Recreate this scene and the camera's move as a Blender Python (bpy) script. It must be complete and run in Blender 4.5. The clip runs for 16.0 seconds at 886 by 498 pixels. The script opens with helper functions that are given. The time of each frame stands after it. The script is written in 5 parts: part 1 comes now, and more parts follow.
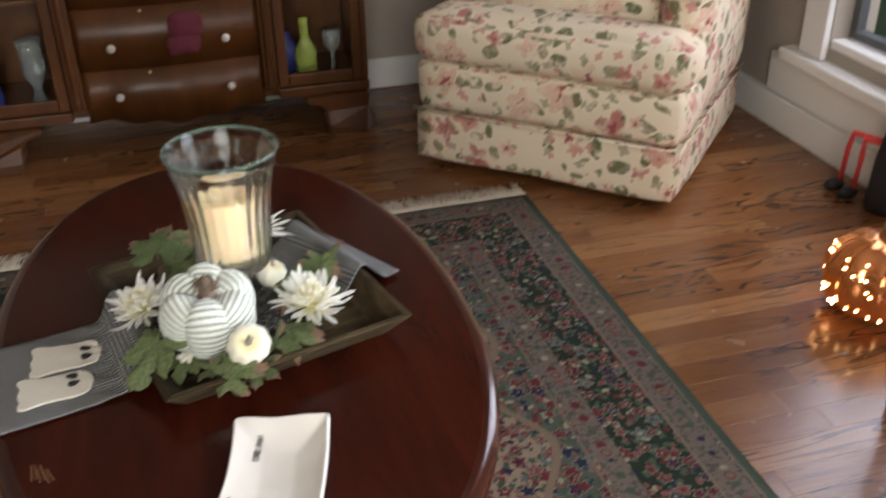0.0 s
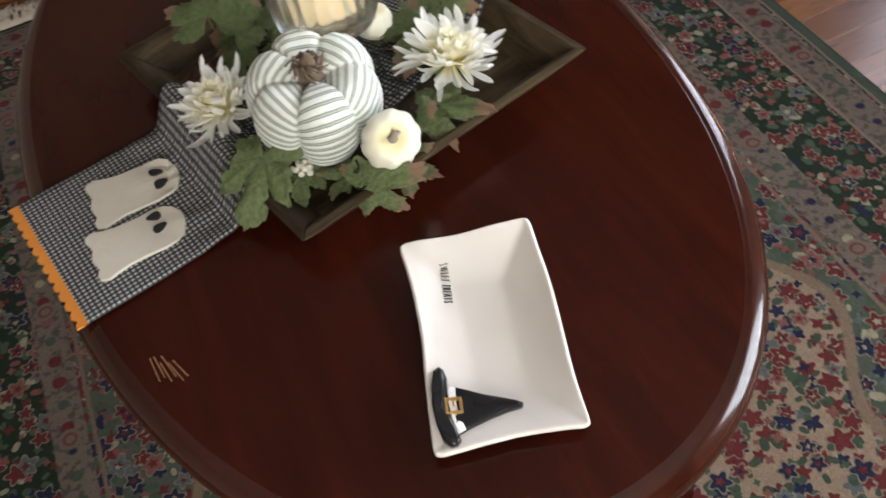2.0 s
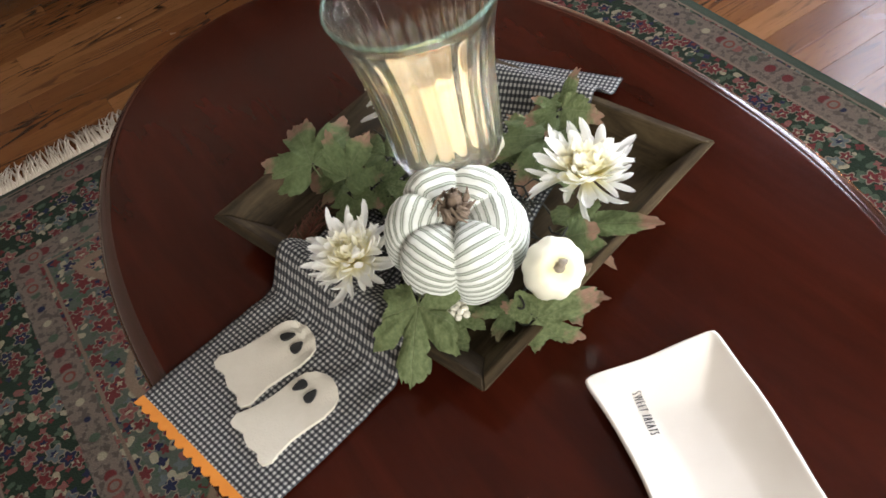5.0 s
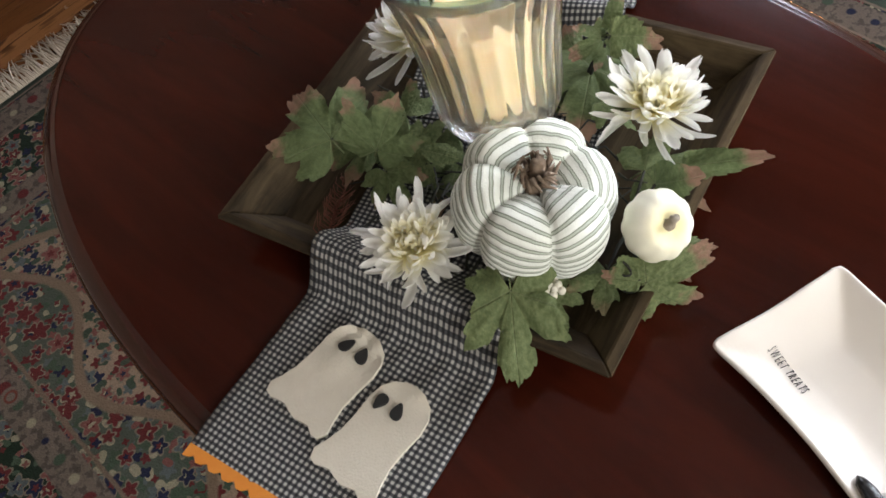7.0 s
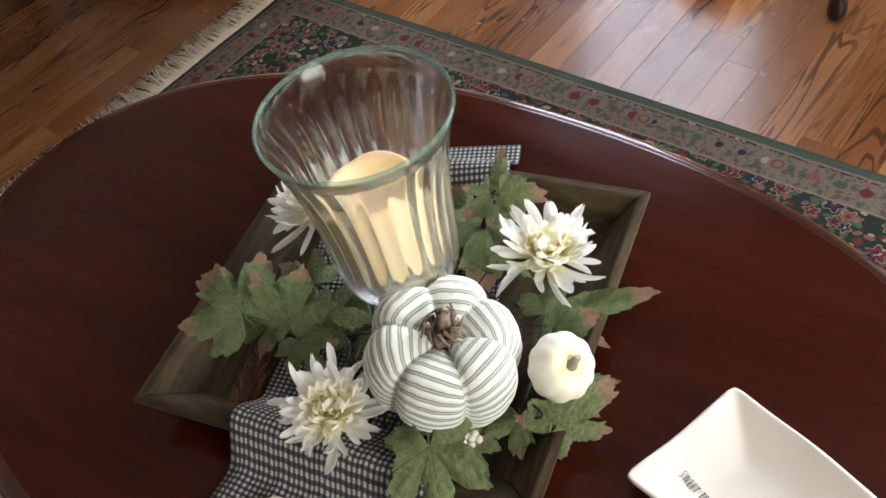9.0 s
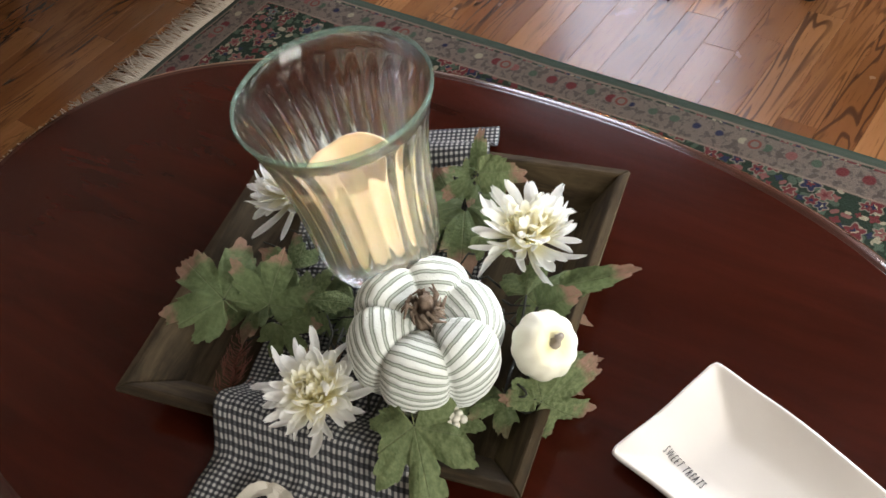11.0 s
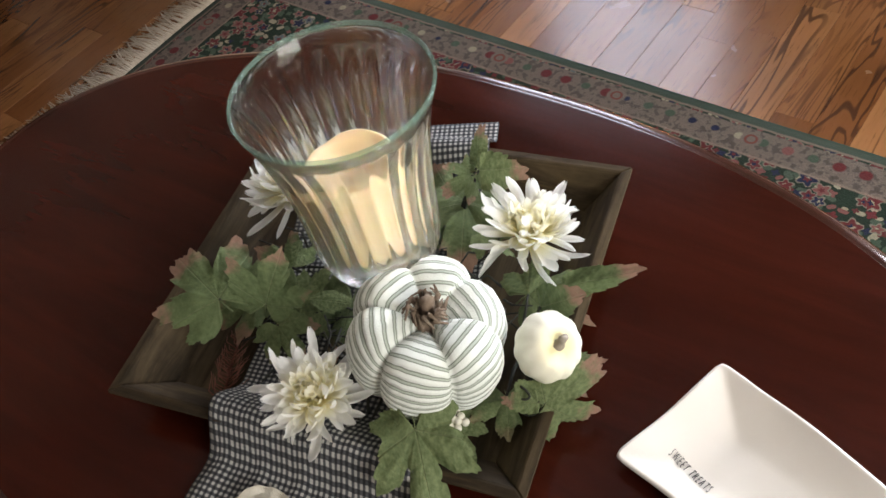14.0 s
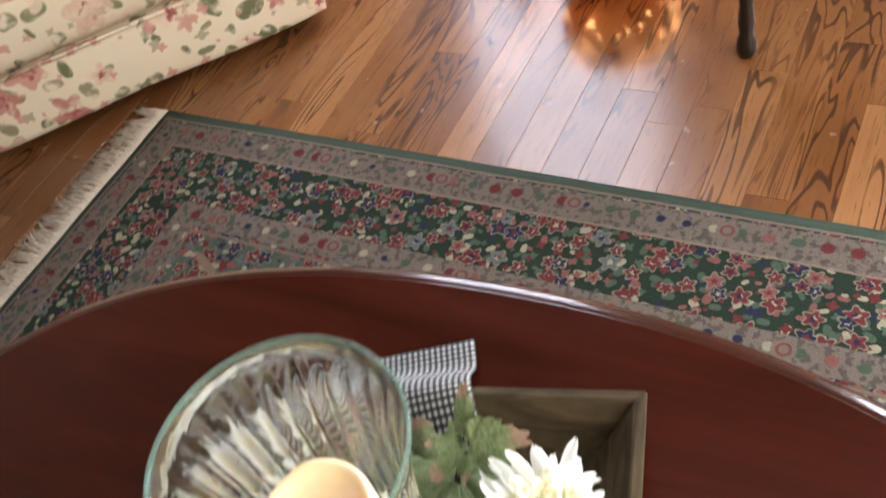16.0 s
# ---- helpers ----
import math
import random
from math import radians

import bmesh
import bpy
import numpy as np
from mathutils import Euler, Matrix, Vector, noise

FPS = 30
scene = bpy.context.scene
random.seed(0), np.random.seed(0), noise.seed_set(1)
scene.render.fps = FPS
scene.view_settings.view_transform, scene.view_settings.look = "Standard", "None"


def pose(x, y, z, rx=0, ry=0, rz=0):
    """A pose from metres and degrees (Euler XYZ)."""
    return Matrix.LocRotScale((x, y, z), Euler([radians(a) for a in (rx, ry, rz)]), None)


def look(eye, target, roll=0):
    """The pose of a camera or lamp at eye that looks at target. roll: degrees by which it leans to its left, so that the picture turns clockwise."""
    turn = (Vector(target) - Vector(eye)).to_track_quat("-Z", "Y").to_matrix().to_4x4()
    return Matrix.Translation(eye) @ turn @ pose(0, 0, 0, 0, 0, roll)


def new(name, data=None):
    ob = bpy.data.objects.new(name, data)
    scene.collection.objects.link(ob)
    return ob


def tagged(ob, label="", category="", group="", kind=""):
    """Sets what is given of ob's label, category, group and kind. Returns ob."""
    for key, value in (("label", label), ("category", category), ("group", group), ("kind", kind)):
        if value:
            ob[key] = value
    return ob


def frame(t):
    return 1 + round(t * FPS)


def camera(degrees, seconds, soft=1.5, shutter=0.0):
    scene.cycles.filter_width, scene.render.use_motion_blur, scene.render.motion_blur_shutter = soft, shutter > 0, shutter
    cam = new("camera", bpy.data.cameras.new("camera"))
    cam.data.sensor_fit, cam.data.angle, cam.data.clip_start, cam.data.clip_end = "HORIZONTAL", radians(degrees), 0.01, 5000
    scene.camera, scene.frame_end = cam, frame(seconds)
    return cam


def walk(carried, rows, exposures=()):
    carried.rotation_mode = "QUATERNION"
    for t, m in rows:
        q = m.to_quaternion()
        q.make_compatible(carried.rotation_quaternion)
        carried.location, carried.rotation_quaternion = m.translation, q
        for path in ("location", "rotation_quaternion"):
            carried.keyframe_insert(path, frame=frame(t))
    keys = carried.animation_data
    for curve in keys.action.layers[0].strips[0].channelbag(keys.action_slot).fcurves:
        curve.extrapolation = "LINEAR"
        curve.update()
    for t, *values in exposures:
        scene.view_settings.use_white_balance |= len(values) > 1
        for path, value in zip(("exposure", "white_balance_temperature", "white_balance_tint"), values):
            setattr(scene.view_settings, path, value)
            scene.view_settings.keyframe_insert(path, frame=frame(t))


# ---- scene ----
cam = camera(49.7, 16.0, soft=1.6, shutter=0.35)
PATH = [
    (0, (-0.0946, -1.1011, 1.1530), (0.1907, -0.0989, 0.5578), -1.00),
    (0.2, (-0.1120, -1.0797, 1.1478), (0.1279, -0.0904, 0.5124), -2.23),
    (0.5, (-0.1383, -1.0331, 1.1326), (0.0318, -0.0497, 0.4662), -4.94),
    (0.7, (-0.1549, -1.0158, 1.1305), (-0.0121, -0.0490, 0.4341), -5.11),
    (1, (-0.1557, -0.9515, 1.1105), (-0.0282, -0.0089, 0.3790), -6.40),
    (1.5, (-0.1610, -0.8440, 1.0711), (-0.0577, 0.0090, 0.2334), -9.95),
    (2, (-0.1790, -0.7571, 1.0617), (0.0100, -0.0117, 0.1404), -12.21),
    (2.5, (-0.1786, -0.7437, 1.0547), (0.0509, -0.0265, 0.1203), -12.87),
    (3, (-0.1781, -0.7361, 1.0544), (0.0669, -0.0203, 0.1230), -12.36),
    (3.5, (-0.1843, -0.7251, 1.0523), (0.0777, -0.0183, 0.1186), -12.78),
    (4, (-0.2106, -0.7004, 1.0517), (0.0431, 0.0159, 0.1229), -15.63),
    (4.2, (-0.2333, -0.6766, 1.0763), (0.0071, 0.0394, 0.1438), -17.69),
    (4.5, (-0.2581, -0.6620, 1.0835), (0.0030, 0.1351, 0.2252), -16.94),
    (6.8, (-0.3480, -0.4544, 1.0741), (-0.0074, 0.1605, 0.1015), -18.36),
    (7, (-0.3487, -0.4487, 1.0711), (-0.0075, 0.1597, 0.0947), -18.55),
    (7.5, (-0.3460, -0.4457, 1.0716), (0.0246, 0.1540, 0.1005), -18.47),
    (8, (-0.3490, -0.4508, 1.0813), (0.1126, 0.1561, 0.1547), -15.57),
    (8.5, (-0.3506, -0.4541, 1.0916), (0.1520, 0.1618, 0.1927), -14.74),
    (9, (-0.3506, -0.4620, 1.0976), (0.1823, 0.1486, 0.2125), -14.91),
    (11.5, (-0.3553, -0.4630, 1.0918), (0.1823, 0.1197, 0.1910), -14.77),
    (12, (-0.3550, -0.4598, 1.0903), (0.1779, 0.1229, 0.1867), -14.97),
    (12.5, (-0.3554, -0.4589, 1.0881), (0.1777, 0.1217, 0.1832), -14.81),
    (13, (-0.3543, -0.4578, 1.0902), (0.1831, 0.1236, 0.1884), -14.76),
    (13.5, (-0.3537, -0.4541, 1.0880), (0.1832, 0.1261, 0.1851), -14.68),
    (14, (-0.3504, -0.4475, 1.0870), (0.1906, 0.1236, 0.1808), -14.22),
    (14.5, (-0.3463, -0.4361, 1.0879), (0.1930, 0.1273, 0.1759), -14.41),
    (15, (-0.3303, -0.4114, 1.0879), (0.2223, 0.1207, 0.1651), -14.43),
    (15.2, (-0.3129, -0.4066, 1.0939), (0.2629, 0.1002, 0.1712), -14.18),
    (15.5, (-0.2671, -0.3770, 1.0882), (0.3364, 0.1506, 0.1952), -15.75),
    (15.7, (-0.2336, -0.3537, 1.0840), (0.3553, 0.1866, 0.1888), -18.40),
    (16, (-0.1843, -0.3313, 1.0877), (0.4259, 0.2092, 0.2070), -20.72),
]
EXPOSURES = [(0, -0.40), (0.7, -0.14), (1.0, -0.10), (1.5, -0.12), (2.2, -0.50), (3.5, -0.60), (4.0, -0.48), (4.3, -0.10), (4.6, 0.12), (5.0, 0.10), (6.8, -0.20), (7.0, -0.22), (9.0, -0.04), (12.5, -0.06), (15.0, -0.12), (15.5, -0.10), (16.0, 0.46)]
walk(cam, [(t, look(eye, target, roll)) for t, eye, target, roll in PATH], EXPOSURES)

# ---------------------------------------------------------------- light
world = bpy.data.worlds.new("sky")
scene.world = world
world.use_nodes = True
sky = world.node_tree.nodes.new("ShaderNodeTexSky")
sky.sky_type, sky.sun_disc = "NISHITA", False
sky.sun_elevation, sky.sun_rotation = radians(48), radians(200)
world.node_tree.links.new(sky.outputs[0], world.node_tree.nodes["Background"].inputs[0])
world.node_tree.nodes["Background"].inputs[1].default_value = 0.12


def area_lamp(name, m, sx, sy, watts, colour):
    la = bpy.data.lights.new(name, "AREA")
    la.shape, la.size, la.size_y, la.energy, la.color = "RECTANGLE", sx, sy, watts, colour
    ob = new(name, la)
    ob.matrix_world = m
    return ob


# daylight in the two east windows and in the window behind the walker
area_lamp("window_daylight", look((1.82, 0.70, 1.12), (0.3, 0.35, 0.7)), 0.66, 1.20, 18, (0.86, 0.86, 1.0))
area_lamp("window_daylight", look((1.82, -0.92, 1.12), (0.3, -0.65, 0.7)), 0.95, 1.20, 46, (0.88, 0.92, 1.0))
area_lamp("rear_window_daylight", look((-0.45, -2.90, 1.45), (-0.05, 0, 0.6)), 1.3, 1.3, 88, (1.0, 0.965, 0.90))

# ---------------------------------------------------------------- materials


class Mat:
    """A small builder of node materials."""

    def __init__(self, name, colour=(0.5, 0.5, 0.5), rough=0.5, metal=0.0, **extra):
        self.m = bpy.data.materials.new(name)
        self.m.use_nodes = True
        self.t = self.m.node_tree
        self.b = self.t.nodes["Principled BSDF"]
        self.b.inputs["Base Color"].default_value = (*colour, 1)
        self.b.inputs["Roughness"].default_value = rough
        self.b.inputs["Metallic"].default_value = metal
        for k, v in extra.items():
            self.b.inputs[k.replace("_", " ")].default_value = v

    def node(self, kind):
        return self.t.nodes.new("ShaderNode" + kind)

    def add(self, a, b):
        n = self.t.nodes.new("ShaderNodeVectorMath")
        n.operation = "ADD"
        self.put(n.inputs[0], a)
        self.put(n.inputs[1], b)
        return n.outputs[0]

    def put(self, socket, v):
        if isinstance(v, bpy.types.NodeSocket):
            self.t.links.new(v, socket)
        elif isinstance(v, (tuple, list)) and len(v) == 3 and socket.type == "RGBA":
            socket.default_value = (*v, 1)
        else:
            socket.default_value = v

    def math(self, op, a, b=0.0, c=0.0):
        n = self.t.nodes.new("ShaderNodeMath")
        n.operation = op
        for s, v in zip(n.inputs, (a, b, c)):
            self.put(s, v)
        return n.outputs[0]

    def coords(self, which="Object"):
        return self.t.nodes.new("ShaderNodeTexCoord").outputs[which]

    def map(self, vec, scale=(1, 1, 1), loc=(0, 0, 0), rot=(0, 0, 0)):
        n = self.t.nodes.new("ShaderNodeMapping")
        self.put(n.inputs["Vector"], vec)
        n.inputs["Scale"].default_value, n.inputs["Location"].default_value, n.inputs["Rotation"].default_value = scale, loc, rot
        return n.outputs[0]

    def noise(self, vec, scale, detail=3.0, rough=0.55, distort=0.0):
        n = self.t.nodes.new("ShaderNodeTexNoise")
        self.put(n.inputs["Vector"], vec)
        n.inputs["Scale"].default_value, n.inputs["Detail"].default_value = scale, detail
        n.inputs["Roughness"].default_value, n.inputs["Distortion"].default_value = rough, distort
        return n.outputs["Fac"]

    def ramp(self, fac, *stops, mode="LINEAR"):
        n = self.t.nodes.new("ShaderNodeValToRGB")
        n.color_ramp.interpolation = mode
        els = n.color_ramp.elements
        while len(els) < len(stops):
            els.new(0.5)
        for e, (p, c) in zip(els, stops):
            e.position = p
            e.color = (*c, 1) if not isinstance(c, float) else (c, c, c, 1)
        self.put(n.inputs[0], fac)
        return n.outputs[0]

    def mix(self, fac, a, b, blend="MIX"):
        n = self.t.nodes.new("ShaderNodeMix")
        n.data_type, n.blend_type = "RGBA", blend
        self.put(n.inputs[0], fac)
        self.put(n.inputs[6], a)
        self.put(n.inputs[7], b)
        return n.outputs[2]

    def step(self, v, a, b):
        n = self.t.nodes.new("ShaderNodeMapRange")
        n.interpolation_type = "SMOOTHSTEP"
        self.put(n.inputs[0], v)
        self.put(n.inputs[1], a)
        self.put(n.inputs[2], b)
        return n.outputs[0]

    def split(self, vec):
        n = self.t.nodes.new("ShaderNodeSeparateXYZ")
        self.put(n.inputs[0], vec)
        return n.outputs

    def join(self, x, y, z=0.0):
        n = self.t.nodes.new("ShaderNodeCombineXYZ")
        for s, v in zip(n.inputs, (x, y, z)):
            self.put(s, v)
        return n.outputs[0]

    def colour(self, c):
        self.put(self.b.inputs["Base Color"], c)
        return self

    def rough(self, v):
        self.put(self.b.inputs["Roughness"], v)
        return self

    def bump(self, height, strength=0.3, distance=0.002):
        n = self.t.nodes.new("ShaderNodeBump")
        n.inputs["Strength"].default_value, n.inputs["Distance"].default_value = strength, distance
        self.put(n.inputs["Height"], height)
        self.t.links.new(n.outputs[0], self.b.inputs["Normal"])
        return self

    def random(self):
        return self.t.nodes.new("ShaderNodeObjectInfo").outputs["Random"]


def wood(name, dark, light, rough, grain=(3, 40, 40), coat=0.0, vary=0.0, across=1.0, bump=0.15, gloss=0.5):
    m = Mat(name, rough=rough)
    v = m.coords()
    if vary:
        r = m.random()
        off = m.join(m.math("MULTIPLY", r, 37.0), m.math("MULTIPLY", r, 11.0), m.math("MULTIPLY", r, 5.0))
        v = m.add(v, off)
    g = m.noise(m.map(v, grain), 1.0 * across, 6, 0.6, 0.6)
    big = m.noise(m.map(v, tuple(s * 0.12 for s in grain)), across, 3)
    f = m.math("ADD", m.math("MULTIPLY", g, 0.7), m.math("MULTIPLY", big, 0.5))
    if vary:
        f = m.math("ADD", f, m.math("MULTIPLY", m.math("SUBTRACT", r, 0.5), vary))
    m.colour(m.ramp(f, (0.30, dark), (0.85, light)))
    m.rough(m.math("ADD", m.math("MULTIPLY", g, 0.12), rough - 0.06))
    m.bump(g, bump, 0.001)
    m.b.inputs["Coat Weight"].default_value = coat
    m.b.inputs["Coat Roughness"].default_value = 0.08
    m.b.inputs["Specular IOR Level"].default_value = gloss
    return m.m


def plaster(name, c, rough=0.8):
    m = Mat(name, rough=rough)
    v = m.coords()
    n = m.noise(v, 3.0, 4)
    f = m.noise(v, 160.0, 2)
    m.colour(m.mix(m.math("MULTIPLY", n, 0.5), c, tuple(x * 0.86 for x in c)))
    m.bump(f, 0.12, 0.001)
    return m.m


def flower_print(m, v, scale, petals, rmin, rmax, palette, jitter=1.0):
    """Blossoms scattered on cells: returns mask, heart mask and a colour per blossom."""
    vor = m.node("TexVoronoi")
    vor.voronoi_dimensions = "2D"
    m.put(vor.inputs["Vector"], v)
    vor.inputs["Scale"].default_value = scale
    vor.inputs["Randomness"].default_value = jitter
    col = m.node("SeparateColor")
    m.put(col.inputs[0], vor.outputs["Color"])
    sub = m.node("VectorMath")
    sub.operation = "SUBTRACT"
    m.put(sub.inputs[0], v)
    m.put(sub.inputs[1], vor.outputs["Position"])
    x, y, _ = m.split(sub.outputs[0])
    ang = m.math("ARCTAN2", y, x)
    spin = m.math("MULTIPLY", col.outputs[1], 6.28)
    lobes = m.math("SINE", m.math("MULTIPLY_ADD", ang, float(petals), spin))
    radius = m.math("MULTIPLY_ADD", col.outputs[2], rmax - rmin, rmin)
    radius = m.math("MULTIPLY", radius, m.math("MULTIPLY_ADD", lobes, 0.22, 0.9))
    dist = vor.outputs["Distance"]
    mask = m.step(m.math("SUBTRACT", radius, dist), 0.0, 0.05)
    heart = m.step(m.math("SUBTRACT", m.math("MULTIPLY", radius, 0.45), dist), 0.0, 0.05)
    n = len(palette)
    tint = m.ramp(col.outputs[0], *[(i / n, c) for i, c in enumerate(palette)], mode="CONSTANT")
    return mask, heart, tint


# oak strip floor
def make_oak():
    m = Mat("oak_strip", rough=0.25)
    v = m.coords()
    r = m.random()
    v = m.add(v, m.join(m.math("MULTIPLY", r, 37.0), m.math("MULTIPLY", r, 11.0), m.math("MULTIPLY", r, 5.0)))
    fine = m.noise(m.map(v, (6, 160, 40)), 1.0, 4, 0.6)
    # cathedral grain: rings stretched along the strip
    swirl = m.noise(m.map(v, (2.2, 15, 15)), 1.0, 2, 0.5, 0.8)
    rings = m.math("SINE", m.math("MULTIPLY", swirl, 62.0))
    rings = m.math("MULTIPLY", m.step(rings, 0.35, 0.95), m.step(m.noise(m.map(v, (1.3, 9, 9)), 1.0, 2), 0.42, 0.57))
    flecks = m.step(m.noise(m.map(v, (22, 420, 60)), 1.0, 2), 0.60, 0.70)
    tone = m.math("ADD", m.math("MULTIPLY", r, 0.65), m.math("MULTIPLY", m.noise(m.map(v, (1.5, 20, 5)), 1.0, 3), 0.45))
    c = m.ramp(tone, (0.10, (0.105, 0.036, 0.010)), (0.55, (0.190, 0.076, 0.024)), (0.95, (0.31, 0.145, 0.054)))
    c = m.mix(m.math("MULTIPLY", fine, 0.40), c, (0.11, 0.037, 0.012))
    c = m.mix(m.math("MULTIPLY", flecks, 0.60), c, (0.05, 0.017, 0.006))
    c = m.mix(m.math("MULTIPLY", rings, 0.80), c, (0.035, 0.013, 0.006))
    m.colour(c)
    m.rough(m.math("MULTIPLY_ADD", m.noise(v, 14, 3), 0.16, 0.16))
    m.bump(m.math("ADD", m.math("MULTIPLY", fine, 0.6), m.math("MULTIPLY", m.noise(v, 3.0, 1), 2.0)), 0.10, 0.001)
    m.b.inputs["Coat Weight"].default_value = 0.14
    m.b.inputs["Coat Roughness"].default_value = 0.12
    return m.m


OAK = make_oak()
OAK_GAP = Mat("floor_gap", (0.02, 0.009, 0.004), 0.7).m
WALL = plaster("taupe_wall_paint", (0.36, 0.31, 0.26))
CEIL = plaster("ceiling_paint", (0.52, 0.50, 0.47))
TRIM = plaster("white_trim_paint", (0.76, 0.75, 0.72), 0.45)
MAHOGANY_EDGE = wood("polished_mahogany_edge", (0.013, 0.0024, 0.0013), (0.054, 0.0098, 0.0044), 0.16, (30, 4, 30), coat=0.5, bump=0.02, gloss=0.5)
MAHOGANY = wood("polished_mahogany", (0.012, 0.0020, 0.0011), (0.052, 0.0088, 0.0038), 0.17, (30, 4, 30), coat=0.04, bump=0.02, gloss=0.18)


def make_tray_wood(name, grain):
    m = Mat(name, rough=0.8)
    v = m.coords()
    g = m.noise(m.map(v, grain), 1.0, 5, 0.65, 0.8)
    stain = m.noise(v, 16, 4, 0.6)
    r = m.random()
    f = m.math("ADD", m.math("MULTIPLY", g, 0.75), m.math("MULTIPLY", stain, 0.45))
    f = m.math("ADD", f, m.math("MULTIPLY", m.math("SUBTRACT", r, 0.5), 0.16))
    c = m.ramp(f, (0.40, (0.010, 0.006, 0.003)), (0.58, (0.032, 0.021, 0.010)), (0.76, (0.080, 0.056, 0.028)))
    m.colour(m.mix(m.math("MULTIPLY", m.step(m.noise(v, 45, 3), 0.55, 0.75), 0.3), c, (0.040, 0.034, 0.020)))
    m.bump(g, 0.6, 0.0015)
    m.b.inputs["Specular IOR Level"].default_value = 0.18
    return m.m


TRAY_WOOD, TRAY_WOOD_Y = make_tray_wood("weathered_tray_wood", (9, 70, 70)), make_tray_wood("weathered_tray_wood_across", (70, 9, 70))
HUTCH_WOOD = wood("walnut_stained_cabinet", (0.018, 0.0052, 0.0012), (0.108, 0.036, 0.0070), 0.36, (9, 9, 2.2), coat=0.0, bump=0.05, gloss=0.35)
DARK_WOOD = wood("ebonised_wood", (0.008, 0.005, 0.004), (0.028, 0.017, 0.012), 0.35, (20, 20, 4))
SCUFF = Mat("scuffed_finish", (0.30, 0.15, 0.07), 0.6).m


def make_rug_material(hx, hy):
    m = Mat("woven_rug", rough=0.95)
    v = m.coords()
    x, y, _ = m.split(v)
    wob = m.math("MULTIPLY", m.math("SUBTRACT", m.noise(v, 60, 2), 0.5), 0.004)
    dx = m.math("SUBTRACT", hx, m.math("ABSOLUTE", x))
    dy = m.math("SUBTRACT", hy, m.math("ABSOLUTE", y))
    d = m.math("ADD", m.math("MINIMUM", dx, dy), wob)
    # blossoms of the broad dark band and the corners of the field
    dark, green, beige, cream = (0.006, 0.018, 0.009), (0.033, 0.052, 0.035), (0.128, 0.101, 0.080), (0.24, 0.172, 0.118)
    red, rose, navy, slate, sage, ivory = (0.100, 0.011, 0.013), (0.16, 0.055, 0.046), (0.006, 0.009, 0.036), (0.078, 0.094, 0.096), (0.042, 0.070, 0.042), (0.25, 0.22, 0.145)
    m1, h1, c1 = flower_print(m, v, 27.0, 5, 0.24, 0.42, [red, slate, rose, red, navy, red])
    o1, _, _ = flower_print(m, v, 27.0, 5, 0.31, 0.49, [ivory])
    outline = (0.17, 0.145, 0.105)
    m2, h2, c2 = flower_print(m, m.add(v, (0.31, 0.17, 0)), 46.0, 2, 0.22, 0.46, [ivory, sage, sage, ivory, rose, sage], 1.0)
    m3, h3, c3 = flower_print(m, m.add(v, (0.73, 0.41, 0)), 40.0, 4, 0.16, 0.36, [navy, red, sage, rose])
    inner_heart = m.mix(h1, c1, m.ramp(m.noise(v, 40, 1), (0.45, red), (0.5, ivory), (0.56, navy), mode="CONSTANT"))

    def sprinkle(ground, leafy=None):
        c = m.mix(m2, ground, leafy or c2)
        c = m.mix(m3, c, c3)
        c = m.mix(o1, c, outline)
        return m.mix(m1, c, inner_heart)

    m4, h4, c4 = flower_print(m, m.add(v, (0.19, 0.63, 0)), 34.0, 5, 0.26, 0.46, [navy, red, red, sage, slate])
    band = sprinkle(dark)
    # narrow guard stripes with a rosette every 0.2325 m and small motifs between
    along = m.math("ADD", m.ramp(m.math("GREATER_THAN", dx, dy), (0.0, 0.0), (1.0, 1.0)), 0.0)
    run = m.math("ADD", m.math("MULTIPLY", along, x), m.math("MULTIPLY", m.math("SUBTRACT", 1.0, along), y))

    def stripe(centre, shift):
        q = m.math("DIVIDE", m.math("ADD", run, shift), 0.2325)
        a = m.math("MULTIPLY", m.math("SUBTRACT", m.math("FRACT", q), 0.5), 0.2325)
        b = m.math("SUBTRACT", d, centre)
        r = m.math("SQRT", m.math("ADD", m.math("MULTIPLY", a, a), m.math("MULTIPLY", b, b)))
        rosette = m.math("MULTIPLY", m.step(m.math("SUBTRACT", 0.0118, r), 0.0, 0.003), m.step(m.math("SUBTRACT", r, 0.0055), 0.0, 0.002))
        q2 = m.math("MULTIPLY", m.math("SUBTRACT", m.math("FRACT", m.math("MULTIPLY", q, 6.0)), 0.5), 0.2325 / 6)
        r2 = m.math("SQRT", m.math("ADD", m.math("MULTIPLY", q2, q2), m.math("MULTIPLY", b, b)))
        which = m.noise(m.join(m.math("FLOOR", m.math("MULTIPLY", q, 6.0)), 0, 0), 7.3, 0)
        small = m.step(m.math("SUBTRACT", m.math("MULTIPLY_ADD", which, 0.012, 0.0035), r2), 0.0, 0.003)
        smallc = m.ramp(which, (0.0, navy), (0.40, ivory), (0.48, sage), (0.55, rose), (0.62, red), mode="CONSTANT")
        c = m.mix(m.step(m.noise(v, 85, 2), 0.50, 0.60), beige, tuple(0.55 * k for k in beige))
        c = m.mix(small, c, smallc)
        c = m.mix(m.step(m.math("SUBTRACT", 0.018, r), 0.0, 0.004), c, beige)
        return m.mix(rosette, c, (0.13, 0.032, 0.020))

